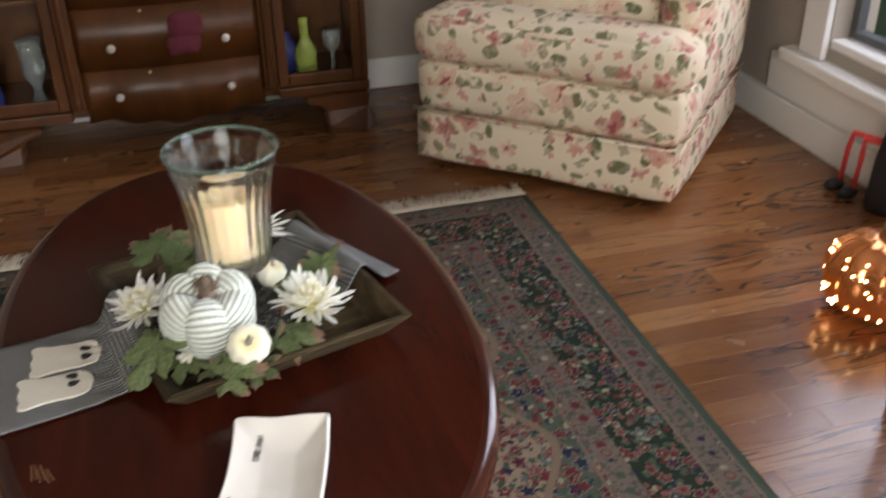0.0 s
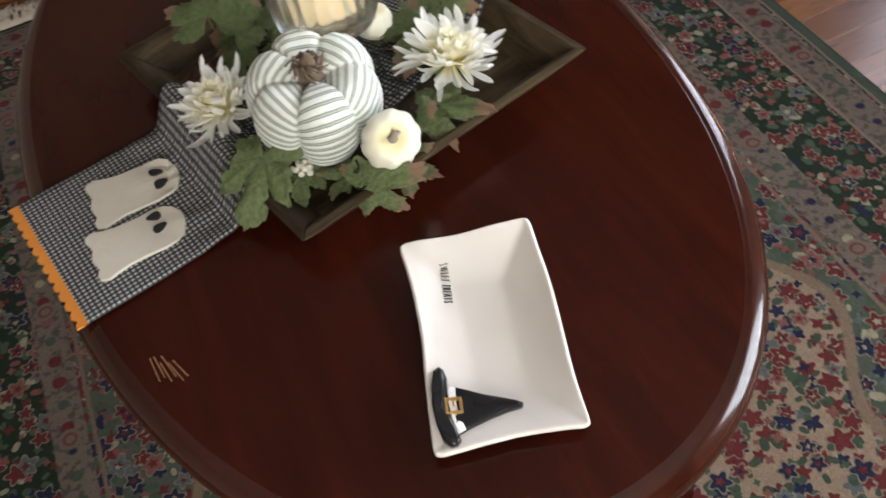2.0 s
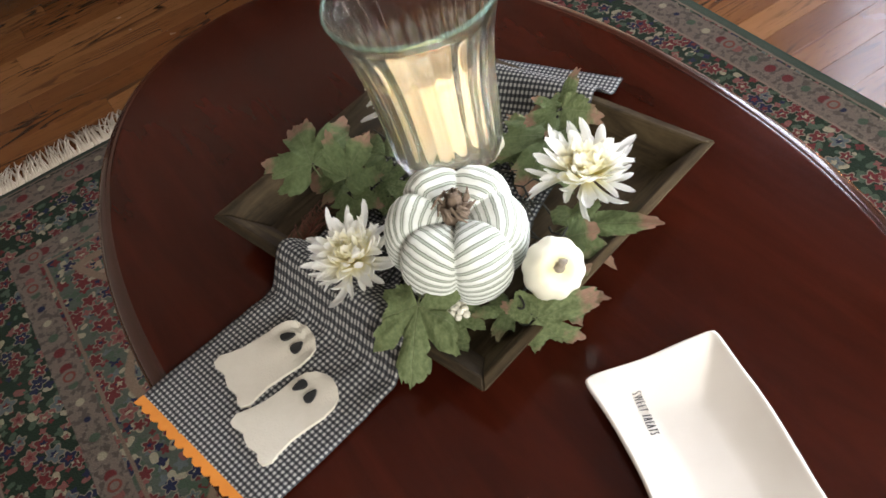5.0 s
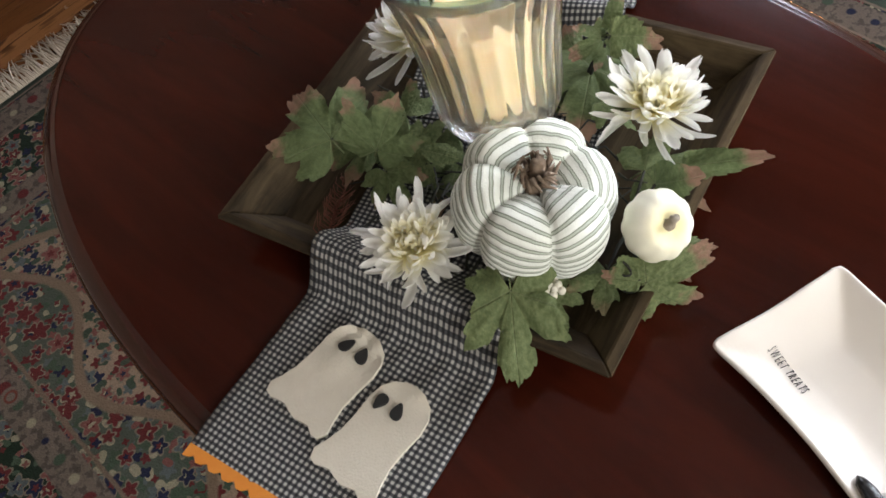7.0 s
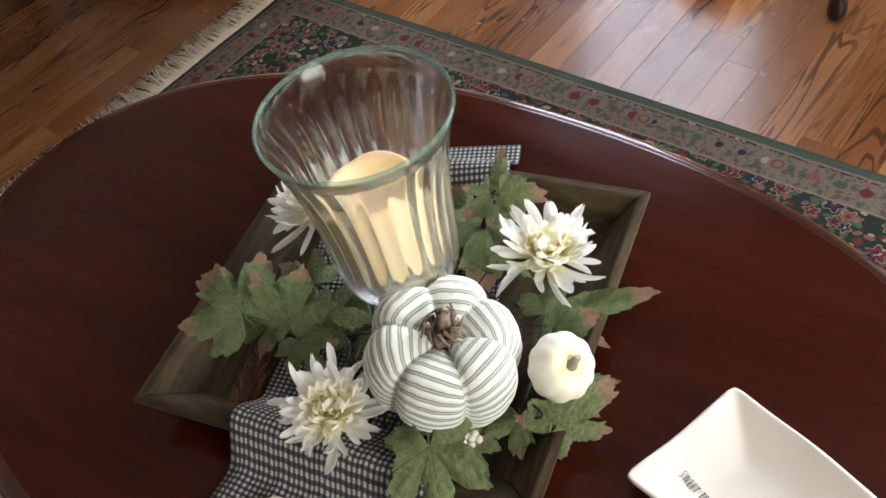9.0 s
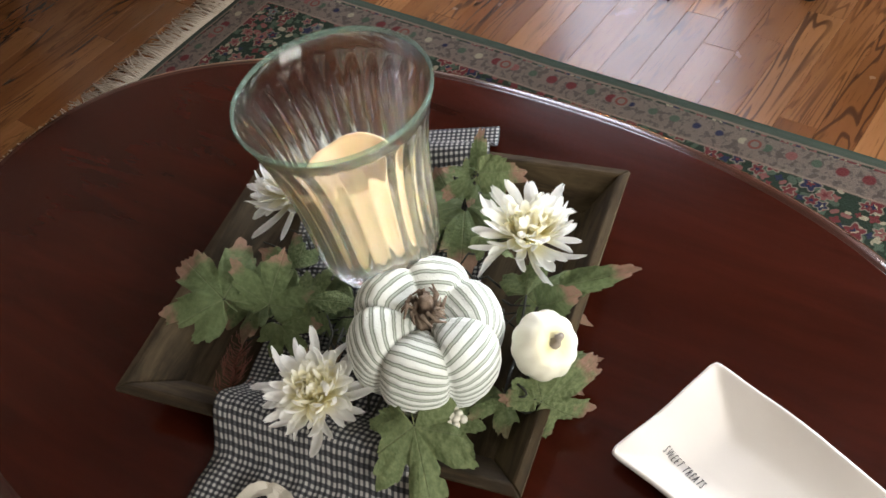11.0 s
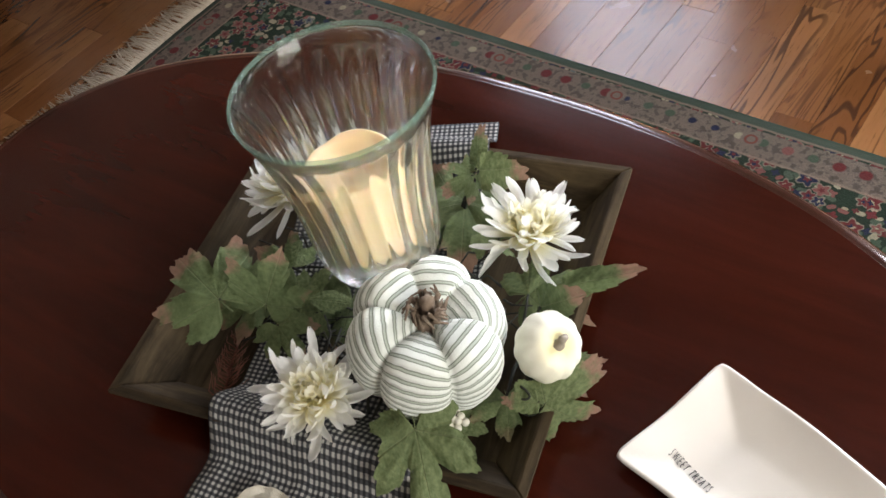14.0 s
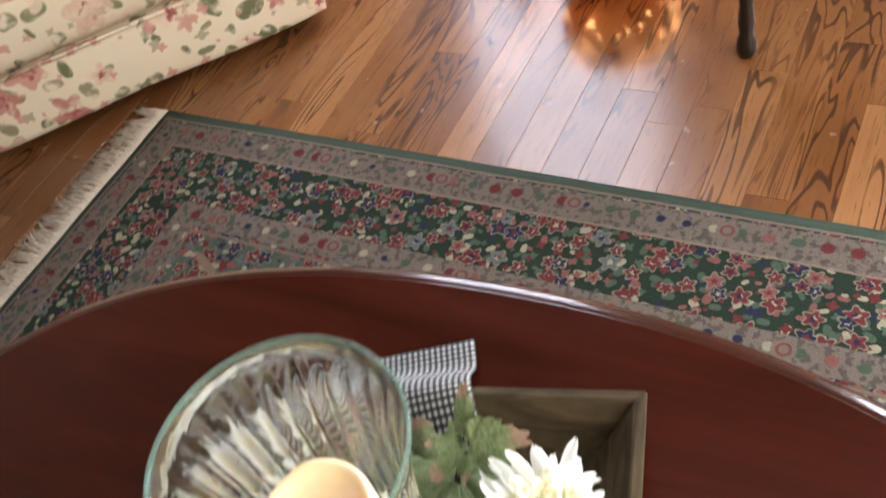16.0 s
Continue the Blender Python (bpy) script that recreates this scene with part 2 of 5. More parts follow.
    def between(a, b):
        return m.math("MULTIPLY", m.step(d, a - 0.0015, a + 0.0015), m.math("SUBTRACT", 1.0, m.step(d, b - 0.0015, b + 0.0015)))

    # field: cream with a scalloped grey-green edge
    wave = m.math("MULTIPLY", m.math("SINE", m.math("MULTIPLY", run, 19.0)), 0.035)
    field_d = m.math("SUBTRACT", d, wave)
    field = m.mix(m.step(field_d, 0.335, 0.342), sprinkle(m.mix(m4, (0.058, 0.074, 0.054), c4)), sprinkle(m.mix(m4, cream, c4), (0.034, 0.056, 0.034)))
    field = m.mix(m.math("MULTIPLY", m.step(field_d, 0.330, 0.336), m.math("SUBTRACT", 1.0, m.step(field_d, 0.346, 0.352))), field, (0.17, 0.12, 0.08))
    c = m.mix(m.step(d, 0.205, 0.208), band, field)
    c = m.mix(between(0.205, 0.252), c, stripe(0.228, 0.152))
    c = m.mix(between(0.258, 0.264), c, (0.14, 0.10, 0.07))
    c = m.mix(between(0.030, 0.085), c, stripe(0.052, 0.033))
    c = m.mix(between(0.084, 0.088), c, (0.19, 0.14, 0.105))
    c = m.mix(between(-0.02, 0.026), c, green)
    c = m.mix(between(0.021, 0.026), c, (0.16, 0.12, 0.09))
    c = m.mix(between(-0.02, 0.006), c, (0.025, 0.046, 0.028))
    # pile: rows of knots and uneven dye
    knots = m.noise(m.map(v, (1, 1, 1)), 420, 1)
    worn = m.noise(v, 9, 3)
    c = m.mix(m.math("MULTIPLY", m.math("SUBTRACT", 1.0, knots), 0.48), c, (0.014, 0.014, 0.012))
    c = m.mix(m.math("MULTIPLY", worn, 0.05), c, (0.13, 0.11, 0.09))
    m.colour(c)
    m.bump(knots, 0.6, 0.003)
    m.b.inputs["Specular IOR Level"].default_value = 0.15
    return m.m


def make_chintz():
    m = Mat("floral_chintz", rough=0.8)
    v = m.coords("UV")
    warp = m.noise(v, 9.0, 3)
    vv = m.add(v, m.join(m.math("MULTIPLY", warp, 0.05), m.math("MULTIPLY", m.noise(v, 7.0, 2), 0.05)))
    ml, hl, cl = flower_print(m, vv, 16.0, 2, 0.18, 0.46, [(0.13, 0.13, 0.06), (0.20, 0.19, 0.10), (0.26, 0.22, 0.13), (0.16, 0.14, 0.07)])
    mf, hf, cf = flower_print(m, m.add(vv, (0.37, 0.11, 0)), 9.0, 5, 0.20, 0.48, [(0.52, 0.27, 0.20), (0.60, 0.40, 0.29), (0.42, 0.16, 0.13), (0.66, 0.50, 0.36)])
    ms, hs, cs = flower_print(m, m.add(vv, (0.81, 0.53, 0)), 19.0, 4, 0.10, 0.30, [(0.50, 0.20, 0.17), (0.30, 0.26, 0.16)])
    base = m.mix(m.noise(v, 4.0, 3), (0.62, 0.52, 0.37), (0.72, 0.62, 0.46))
    blot = m.noise(vv, 30.0, 3)
    c = m.mix(m.math("MULTIPLY", ml, m.step(blot, 0.32, 0.55)), base, cl)
    c = m.mix(m.math("MULTIPLY", ms, 0.8), c, cs)
    c = m.mix(m.math("MULTIPLY", mf, m.step(blot, 0.25, 0.60)), c, cf)
    c = m.mix(m.math("MULTIPLY", hf, m.step(m.noise(vv, 40, 2), 0.45, 0.6)), c, (0.30, 0.075, 0.07))
    m.colour(c)
    m.bump(m.noise(v, 380, 1), 0.25, 0.001)
    return m.m


CHINTZ = make_chintz()


def make_gingham():
    m = Mat("black_and_white_gingham", rough=0.9)
    u, w, _ = m.split(m.coords("UV"))
    size = 0.0045

    def half(t):
        return m.step(m.math("ABSOLUTE", m.math("SUBTRACT", m.math("FRACT", m.math("DIVIDE", t, size)), 0.5)), 0.22, 0.28)

    f = m.math("MULTIPLY", m.math("ADD", half(u), half(w)), 0.5)
    thread = m.noise(m.coords("UV"), 900, 1)
    m.colour(m.mix(m.math("MULTIPLY", thread, 0.16), m.ramp(f, (0.0, (0.008, 0.008, 0.011)), (0.5, (0.065, 0.065, 0.072)), (1.0, (0.44, 0.43, 0.40))), (0.08, 0.10, 0.10)))
    m.bump(thread, 0.3, 0.0006)
    return m.m


def make_ticking():
    m = Mat("green_ticking_cloth", rough=0.85)
    _, w, _ = m.split(m.coords("UV"))
    f = m.math("FRACT", w)
    thread = m.noise(m.coords(), 900, 1)
    c = m.ramp(f, (0.0, (0.77, 0.80, 0.745)), (0.44, (0.77, 0.80, 0.745)), (0.485, (0.17, 0.195, 0.15)), (0.535, (0.18, 0.205, 0.16)), (0.58, (0.44, 0.49, 0.41)), (0.72, (0.42, 0.47, 0.39)), (0.765, (0.16, 0.185, 0.14)), (0.82, (0.17, 0.195, 0.15)), (0.88, (0.75, 0.78, 0.725)))
    m.colour(m.mix(m.math("MULTIPLY", thread, 0.18), c, (0.40, 0.40, 0.36)))
    m.bump(m.math("ADD", thread, m.math("MULTIPLY", m.noise(m.coords(), 90, 2), 1.5)), 0.35, 0.001)
    m.b.inputs["Sheen Weight"].default_value = 0.2
    return m.m


def make_petal():
    m = Mat("cloth_petal", rough=0.75)
    u, w, _ = m.split(m.coords("UV"))
    heart = m.math("SUBTRACT", 1.0, m.step(w, 0.22, 0.68))
    c = m.mix(m.math("MULTIPLY", heart, 0.80), (0.96, 0.96, 0.93), (0.97, 0.89, 0.46))
    m.colour(m.mix(m.math("MULTIPLY", m.noise(m.coords(), 140, 2), 0.10), c, (0.76, 0.73, 0.62)))
    return m.m


def make_leaf(name, edge, sure):
    """UV: u runs across, v from stalk to tip; red comes in at the rim."""
    m = Mat(name, rough=0.7)
    u, w, _ = m.split(m.coords("UV"))
    v = m.coords()
    r = m.math("SQRT", m.math("ADD", m.math("MULTIPLY", u, u), m.math("MULTIPLY", w, w)))
    blotch = m.noise(v, 4.5, 3)
    ang = m.math("ARCTAN2", u, w)
    vein = m.math("ABSOLUTE", m.math("SINE", m.math("MULTIPLY", ang, 2.5)))
    vein = m.math("SUBTRACT", 1.0, m.step(m.math("MULTIPLY", vein, r), 0.0, 0.035))
    side = m.math("ABSOLUTE", m.math("SINE", m.math("MULTIPLY_ADD", r, 26.0, m.math("MULTIPLY", vein, 2.0))))
    speck = m.step(m.noise(v, 12, 5, 0.65), 0.22, 0.78)
    green = m.mix(m.math("ADD", m.math("MULTIPLY", blotch, 0.35), m.math("MULTIPLY", speck, 0.65)), (0.062, 0.088, 0.034), (0.250, 0.300, 0.140))
    green = m.mix(m.math("MULTIPLY", m.random(), 0.45), green, (0.060, 0.095, 0.040))
    blush = m.math("MULTIPLY", m.step(m.math("ADD", r, m.math("MULTIPLY", blotch, 0.8)), edge, edge + 0.32), m.step(m.random(), 0.15 - sure, 0.45 - sure))
    c = m.mix(m.math("MULTIPLY", blush, 0.85), green, (0.300, 0.165, 0.125))
    c = m.mix(m.math("MULTIPLY", vein, 0.28), c, (0.24, 0.25, 0.14))
    m.colour(c)
    m.bump(m.math("ADD", m.math("MULTIPLY", vein, -1.0), m.math("ADD", m.math("MULTIPLY", side, 0.2), m.math("MULTIPLY", m.noise(v, 13, 4), 3.0))), 0.8, 0.0007)
    m.b.inputs["Specular IOR Level"].default_value = 0.2
    return m.m


FLOWER_HEART = Mat("yellow_heart", (0.86, 0.78, 0.38), 0.8).m
GINGHAM, TICKING, PETAL, LEAF = make_gingham(), make_ticking(), make_petal(), make_leaf("cloth_leaf", 0.98, 0.0)
RUSSET_LEAF = make_leaf("russet_cloth_leaf", 1.02, 0.5)


def mottled(name, c, c2, scale, rough, bump=0.2, **extra):
    m = Mat(name, c, rough, **extra)
    v = m.coords()
    n = m.noise(v, scale, 4)
    m.colour(m.mix(n, c, c2))
    m.bump(m.noise(v, scale * 6, 2), bump, 0.001)
    return m.m


FELT = mottled("cream_felt", (0.60, 0.56, 0.47), (0.68, 0.64, 0.55), 90, 0.95, 0.5)
BLACK_FELT = mottled("black_felt", (0.012, 0.012, 0.013), (0.025, 0.024, 0.024), 90, 0.9)
ORANGE_TRIM = mottled("orange_trim", (0.62, 0.20, 0.02), (0.70, 0.27, 0.04), 120, 0.8)
CERAMIC = mottled("white_glazed_ceramic", (0.78, 0.73, 0.66), (0.84, 0.80, 0.74), 22, 0.24, 0.05, Coat_Weight=0.4)
BLACK_GLAZE = mottled("black_glaze", (0.010, 0.010, 0.011), (0.018, 0.018, 0.020), 30, 0.16, 0.04)
WHITE_GLAZE = Mat("white_glaze", (0.82, 0.81, 0.78), 0.2).m
GOLD_GLAZE = mottled("gold_glaze", (0.55, 0.33, 0.10), (0.66, 0.42, 0.16), 60, 0.3, 0.05, metal=0.8)
INK = Mat("dark_ink", (0.03, 0.03, 0.03), 0.5).m


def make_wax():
    """Ivory wax; emission rising near its top stands in for the unmodelled lamp inside."""
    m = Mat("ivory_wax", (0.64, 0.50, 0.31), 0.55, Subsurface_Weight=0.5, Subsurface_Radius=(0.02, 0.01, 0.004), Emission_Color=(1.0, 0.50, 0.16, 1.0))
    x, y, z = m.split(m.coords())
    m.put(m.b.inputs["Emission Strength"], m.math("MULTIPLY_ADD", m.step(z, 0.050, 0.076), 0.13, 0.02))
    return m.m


WAX = make_wax()
GLASS = Mat("pale_green_glass", (0.970, 0.995, 0.984), 0.012, Transmission_Weight=1.0, IOR=1.45).m


def clear_share(mat, share, tint):
    """Lets a share of the light straight through, as thin glass and thin cloth do."""
    t = mat.node_tree
    mix, through_ = t.nodes.new("ShaderNodeMixShader"), t.nodes.new("ShaderNodeBsdfTransparent")
    through_.inputs[0].default_value = (*tint, 1)
    mix.inputs[0].default_value = share
    t.links.new(t.nodes["Principled BSDF"].outputs[0], mix.inputs[1])
    t.links.new(through_.outputs[0], mix.inputs[2])
    t.links.new(mix.outputs[0], t.nodes["Material Output"].inputs[0])


def lit_through(mat, share):
    """Thin cloth that glows a little with the light behind it."""
    t = mat.node_tree
    mix, behind = t.nodes.new("ShaderNodeMixShader"), t.nodes.new("ShaderNodeBsdfTranslucent")
    mix.inputs[0].default_value = share
    base = t.nodes["Principled BSDF"].inputs["Base Color"]
    t.links.new(base.links[0].from_socket, behind.inputs[0])
    t.links.new(t.nodes["Principled BSDF"].outputs[0], mix.inputs[1])
    t.links.new(behind.outputs[0], mix.inputs[2])
    t.links.new(mix.outputs[0], t.nodes["Material Output"].inputs[0])


clear_share(GLASS, 0.18, (0.95, 0.985, 0.97))
RIM_GLASS = Mat("green_rim_glass", (0.30, 0.42, 0.36), 0.04, Coat_Weight=0.5).m
clear_share(RIM_GLASS, 0.80, (0.80, 0.91, 0.86))
lit_through(PETAL, 0.55)
lit_through(LEAF, 0.25)
lit_through(RUSSET_LEAF, 0.25)
PANE = Mat("clear_pane", (0.97, 0.98, 0.98), 0.02, Transmission_Weight=1.0, IOR=1.02).m


def make_squash():
    """Cream paint, yellower round the stem."""
    m = Mat("cream_painted_gourd", rough=0.42)
    v = m.coords()
    x, y, z = m.split(v)
    r = m.math("SQRT", m.math("ADD", m.math("MULTIPLY", x, x), m.math("MULTIPLY", y, y)))
    n = m.noise(v, 45, 4)
    c = m.mix(n, (0.80, 0.77, 0.60), (0.87, 0.86, 0.74))
    near = m.math("MULTIPLY", m.step(z, 0.006, 0.018), m.math("SUBTRACT", 1.0, m.step(m.math("MULTIPLY_ADD", n, 0.010, r), 0.009, 0.026)))
    m.colour(m.mix(m.math("MULTIPLY", near, 0.75), c, (0.82, 0.72, 0.30)))
    m.bump(m.noise(v, 240, 2), 0.15, 0.001)
    return m.m


CREAM_SQUASH = make_squash()
GOURD_STEM = mottled("grey_dried_stem", (0.20, 0.165, 0.125), (0.42, 0.37, 0.30), 260, 0.8, 0.5)
STEM = mottled("dried_stem", (0.050, 0.032, 0.020), (0.30, 0.22, 0.155), 220, 0.85, 0.6)
TWIG = mottled("dark_twig", (0.012, 0.013, 0.010), (0.035, 0.036, 0.024), 120, 0.8)
RED_TWIG = mottled("rust_twig", (0.13, 0.035, 0.02), (0.20, 0.07, 0.04), 120, 0.8)
BERRY = mottled("white_berry", (0.66, 0.63, 0.52), (0.74, 0.71, 0.62), 200, 0.6)
FRINGE = mottled("cream_fringe_yarn", (0.40, 0.33, 0.25), (0.54, 0.47, 0.37), 140, 0.95, 0.5)
BRASS = mottled("aged_brass", (0.45, 0.33, 0.16), (0.6, 0.46, 0.25), 80, 0.3, 0.05, metal=1.0)
KNOB_GLASS = Mat("knob_glass", (0.8, 0.76, 0.68), 0.08, Transmission_Weight=0.6).m
# faint orange emission on the opaque shell stands in for light from within
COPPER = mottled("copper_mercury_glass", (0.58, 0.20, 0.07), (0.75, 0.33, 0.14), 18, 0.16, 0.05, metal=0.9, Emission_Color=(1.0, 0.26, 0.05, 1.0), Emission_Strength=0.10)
VELVET = mottled("dark_red_velvet", (0.055, 0.004, 0.010), (0.10, 0.008, 0.018), 60, 0.9)
SCREEN = mottled("grey_sash", (0.06, 0.065, 0.07), (0.085, 0.09, 0.095), 40, 0.5)


def glow(name, c, power):
    m = Mat(name, c, 0.5)
    m.b.inputs["Emission Color"].default_value = (*c, 1)
    m.b.inputs["Emission Strength"].default_value = power
    return m.m


FAIRY = glow("fairy_light", (1.0, 0.52, 0.20), 40.0)


def make_garden():
    m = Mat("garden_distance", rough=1.0)
    n = m.noise(m.coords(), 5.0, 5)
    c = m.ramp(n, (0.35, (0.03, 0.06, 0.03)), (0.5, (0.16, 0.24, 0.13)), (0.62, (0.62, 0.66, 0.64)))
    m.colour(c)
    m.put(m.b.inputs["Emission Color"], c)
    m.b.inputs["Emission Strength"].default_value = 1.1
    return m.m


# ---------------------------------------------------------------- mesh helpers
def link_mesh(name, bm, mat, parent=None, label="", smooth=True):
    me = bpy.data.meshes.new(name)
    bm.normal_update()
    bm.to_mesh(me)
    bm.free()
    for one in mat if isinstance(mat, (list, tuple)) else [mat]:
        me.materials.append(one)
    if smooth:
        me.shade_smooth()
    ob = new(name, me)
    if parent is not None:
        ob.parent = parent
    if label:
        ob["label"] = label
    return ob


def part(name, bm, mat, parent, label="", smooth=True):
    return link_mesh(name, bm, mat, parent, label, smooth)


def thing(name, label, category, group="", kind="", m=None):
    ob = tagged(new(name), label, category, group, kind)
    if m is not None:
        ob.matrix_world = m
    return ob


def add_box(bm, x0, x1, y0, y1, z0, z1, bevel=0.0, m=None):
    vs = [bm.verts.new(p) for p in ((x0, y0, z0), (x1, y0, z0), (x1, y1, z0), (x0, y1, z0), (x0, y0, z1), (x1, y0, z1), (x1, y1, z1), (x0, y1, z1))]
    fs = [bm.faces.new([vs[i] for i in q]) for q in ((3, 2, 1, 0), (4, 5, 6, 7), (0, 1, 5, 4), (1, 2, 6, 5), (2, 3, 7, 6), (3, 0, 4, 7))]
    if bevel:
        es = list({e for f in fs for e in f.edges})
        got = bmesh.ops.bevel(bm, geom=es, offset=bevel, segments=2, affect="EDGES", profile=0.5)
        vs = list({v for f in got["faces"] for v in f.verts} | {v for v in vs if v.is_valid})
    if m is not None:
        bmesh.ops.transform(bm, matrix=m, verts=[v for v in vs if v.is_valid])
    return bm


def box(x0, x1, y0, y1, z0, z1, bevel=0.0, m=None):
    return add_box(bmesh.new(), x0, x1, y0, y1, z0, z1, bevel, m)


def add_lathe(bm, profile, n=32, shape=None, m=None, close=False):
    """Turns (radius, height) pairs; shape(angle, radius, height) may give another radius."""
    rings = []
    for r, z in profile:
        ring = []
        for i in range(n):
            a = 2 * math.pi * i / n
            rr = shape(a, r, z) if shape else r
            p = Vector((rr * math.cos(a), rr * math.sin(a), z))
            ring.append(bm.verts.new(m @ p if m is not None else p))
        rings.append(ring)
    pairs = list(zip(rings, rings[1:]))
    if close:
        pairs.append((rings[-1], rings[0]))
    for lo, hi in pairs:
        for i in range(n):
            bm.faces.new((lo[i], lo[(i + 1) % n], hi[(i + 1) % n], hi[i]))
    if not close:
        bm.faces.new(rings[0][::-1])
        bm.faces.new(rings[-1])
    return bm


def add_tube(bm, pts, radii, n=6):
    pts = [Vector(p) for p in pts]
    if not isinstance(radii, (list, tuple)):
        radii = [radii] * len(pts)
    rings = []
    for i, p in enumerate(pts):
        t = (pts[min(i + 1, len(pts) - 1)] - pts[max(i - 1, 0)]).normalized()
        q = t.to_track_quat("Z", "Y")
        rings.append([bm.verts.new(p + q @ Vector((radii[i] * math.cos(2 * math.pi * k / n), radii[i] * math.sin(2 * math.pi * k / n), 0))) for k in range(n)])
    for lo, hi in zip(rings, rings[1:]):
        for k in range(n):
            bm.faces.new((lo[k], lo[(k + 1) % n], hi[(k + 1) % n], hi[k]))
    bm.faces.new(rings[0][::-1])
    bm.faces.new(rings[-1])
    return bm


def add_prism(bm, outline, z0, z1, m=None):
    """A flat plate with the given outline, running counter-clockwise."""
    lo = [bm.verts.new((x, y, z0)) for x, y in outline]
    hi = [bm.verts.new((x, y, z1)) for x, y in outline]
    bm.faces.new(lo[::-1])
    bm.faces.new(hi)
    k = len(outline)
    for i in range(k):
        bm.faces.new((lo[i], lo[(i + 1) % k], hi[(i + 1) % k], hi[i]))
    if m is not None:
        bmesh.ops.transform(bm, matrix=m, verts=lo + hi)
    return bm


# ---------------------------------------------------------------- room
X0, X1, Y0, Y1, H = -2.70, 1.66, -2.80, 2.00, 2.50
WZ0, WZ1 = 0.30, 1.80
WINDOWS = ((0.39, 1.09), (-1.42, -0.42))


def structure(name, bm, mat, label, category):
    return tagged(link_mesh(name, bm, mat, smooth=False), label, category, kind="structure")


floor = structure("floor", box(X0 - 0.12, X1 + 0.12, Y0 - 0.12, Y1 + 0.12, -0.12, -0.012), OAK_GAP, "glossy honey-brown oak strip floor with dark grain", "floor")
structure("ceiling", box(X0 - 0.12, X1 + 0.12, Y0 - 0.12, Y1 + 0.12, H, H + 0.1), CEIL, "plain off-white painted ceiling", "ceiling")
structure("wall_north", box(X0, X1, Y1, Y1 + 0.12, -0.012, H), WALL, "taupe painted wall behind the cabinet", "wall")
structure("wall_west", box(X0 - 0.12, X0, Y0, Y1, -0.012, H), WALL, "plain taupe painted wall", "wall")
bm = bmesh.new()
for ya, yb in ((WINDOWS[0][1], Y1 + 0.12), (WINDOWS[1][1], WINDOWS[0][0]), (Y0 - 0.12, WINDOWS[1][0])):
    add_box(bm, X1, X1 + 0.14, ya, yb, -0.012, H)
for ya, yb in WINDOWS:
    add_box(bm, X1, X1 + 0.14, ya, yb, -0.012, WZ0)
    add_box(bm, X1, X1 + 0.14, ya, yb, WZ1, H)
structure("wall_east", bm, WALL, "taupe painted wall with two low windows", "wall")
bm = bmesh.new()
add_box(bm, X0, -1.10, Y0 - 0.12, Y0, -0.012, H)
add_box(bm, 0.20, X1, Y0 - 0.12, Y0, -0.012, H)
add_box(bm, -1.10, 0.20, Y0 - 0.12, Y0, -0.012, 0.80)
add_box(bm, -1.10, 0.20, Y0 - 0.12, Y0, 2.10, H)
structure("wall_south", bm, WALL, "plain taupe wall with a window opening", "wall")


def baseboard(x0, x1, y0, y1):
    bm = box(x0, x1, y0, y1, 0, 0.102, 0.003)
    return structure("baseboard", bm, TRIM, "white painted baseboard along the wall", "baseboard")


baseboard(X0, X1 - 0.026, Y1 - 0.016, Y1 - 0.001)
baseboard(X1 - 0.024, X1 - 0.001, Y0, Y1 - 0.001)


def low_window(name, ya, yb):
    """White casing, apron panel and stool round a grey sash."""
    win = tagged(new(name), "low white-cased window with a grey sash", "window", kind="structure")
    part("apron_panel", box(X1 - 0.014, X1 - 0.001, ya - 0.17, yb + 0.24, 0.106, 0.222, 0.003), TRIM, win, "white panel under the window", smooth=False)
    part("stool", box(X1 - 0.050, X1 + 0.05, ya - 0.10, yb + 0.16, 0.224, 0.262, 0.006), TRIM, win, "white window stool", smooth=False)
    part("bottom_rail", box(X1 + 0.002, X1 + 0.05, ya, yb, 0.263, 0.325, 0.004), TRIM, win, smooth=False)
    for y0, y1 in ((yb + 0.002, yb + 0.105), (ya - 0.105, ya - 0.002)):
        part("casing", box(X1 - 0.022, X1 - 0.001, y0, y1, 0.264, WZ1 + 0.1, 0.004), TRIM, win, smooth=False)
    part("head_casing", box(X1 - 0.022, X1 - 0.001, ya - 0.105, yb + 0.105, WZ1 + 0.103, WZ1 + 0.21, 0.004), TRIM, win, smooth=False)
    for y0, y1 in ((yb - 0.030, yb - 0.002), (ya + 0.002, ya + 0.030)):
        part("sash_stile", box(X1 + 0.055, X1 + 0.085, y0, y1, 0.327, WZ1 - 0.003, 0.003), SCREEN, win, smooth=False)
    for z0, z1 in ((0.327, 0.352), (WZ1 - 0.045, WZ1 - 0.003)):
        part("sash_rail", box(X1 + 0.053, X1 + 0.087, ya + 0.031, yb - 0.031, z0, z1, 0.003), SCREEN, win, smooth=False)
    pane = part("pane", box(X1 + 0.066, X1 + 0.070, ya + 0.031, yb - 0.031, 0.353, WZ1 - 0.046), PANE, win, smooth=False)
    pane.visible_shadow = False


low_window("window_1", *WINDOWS[0])
low_window("window_2", *WINDOWS[1])
backdrop = structure("backdrop", box(4.2, 4.22, -5.0, 6.0, -1.5, 1.4), make_garden(), "blurred green garden beyond the window", "garden")
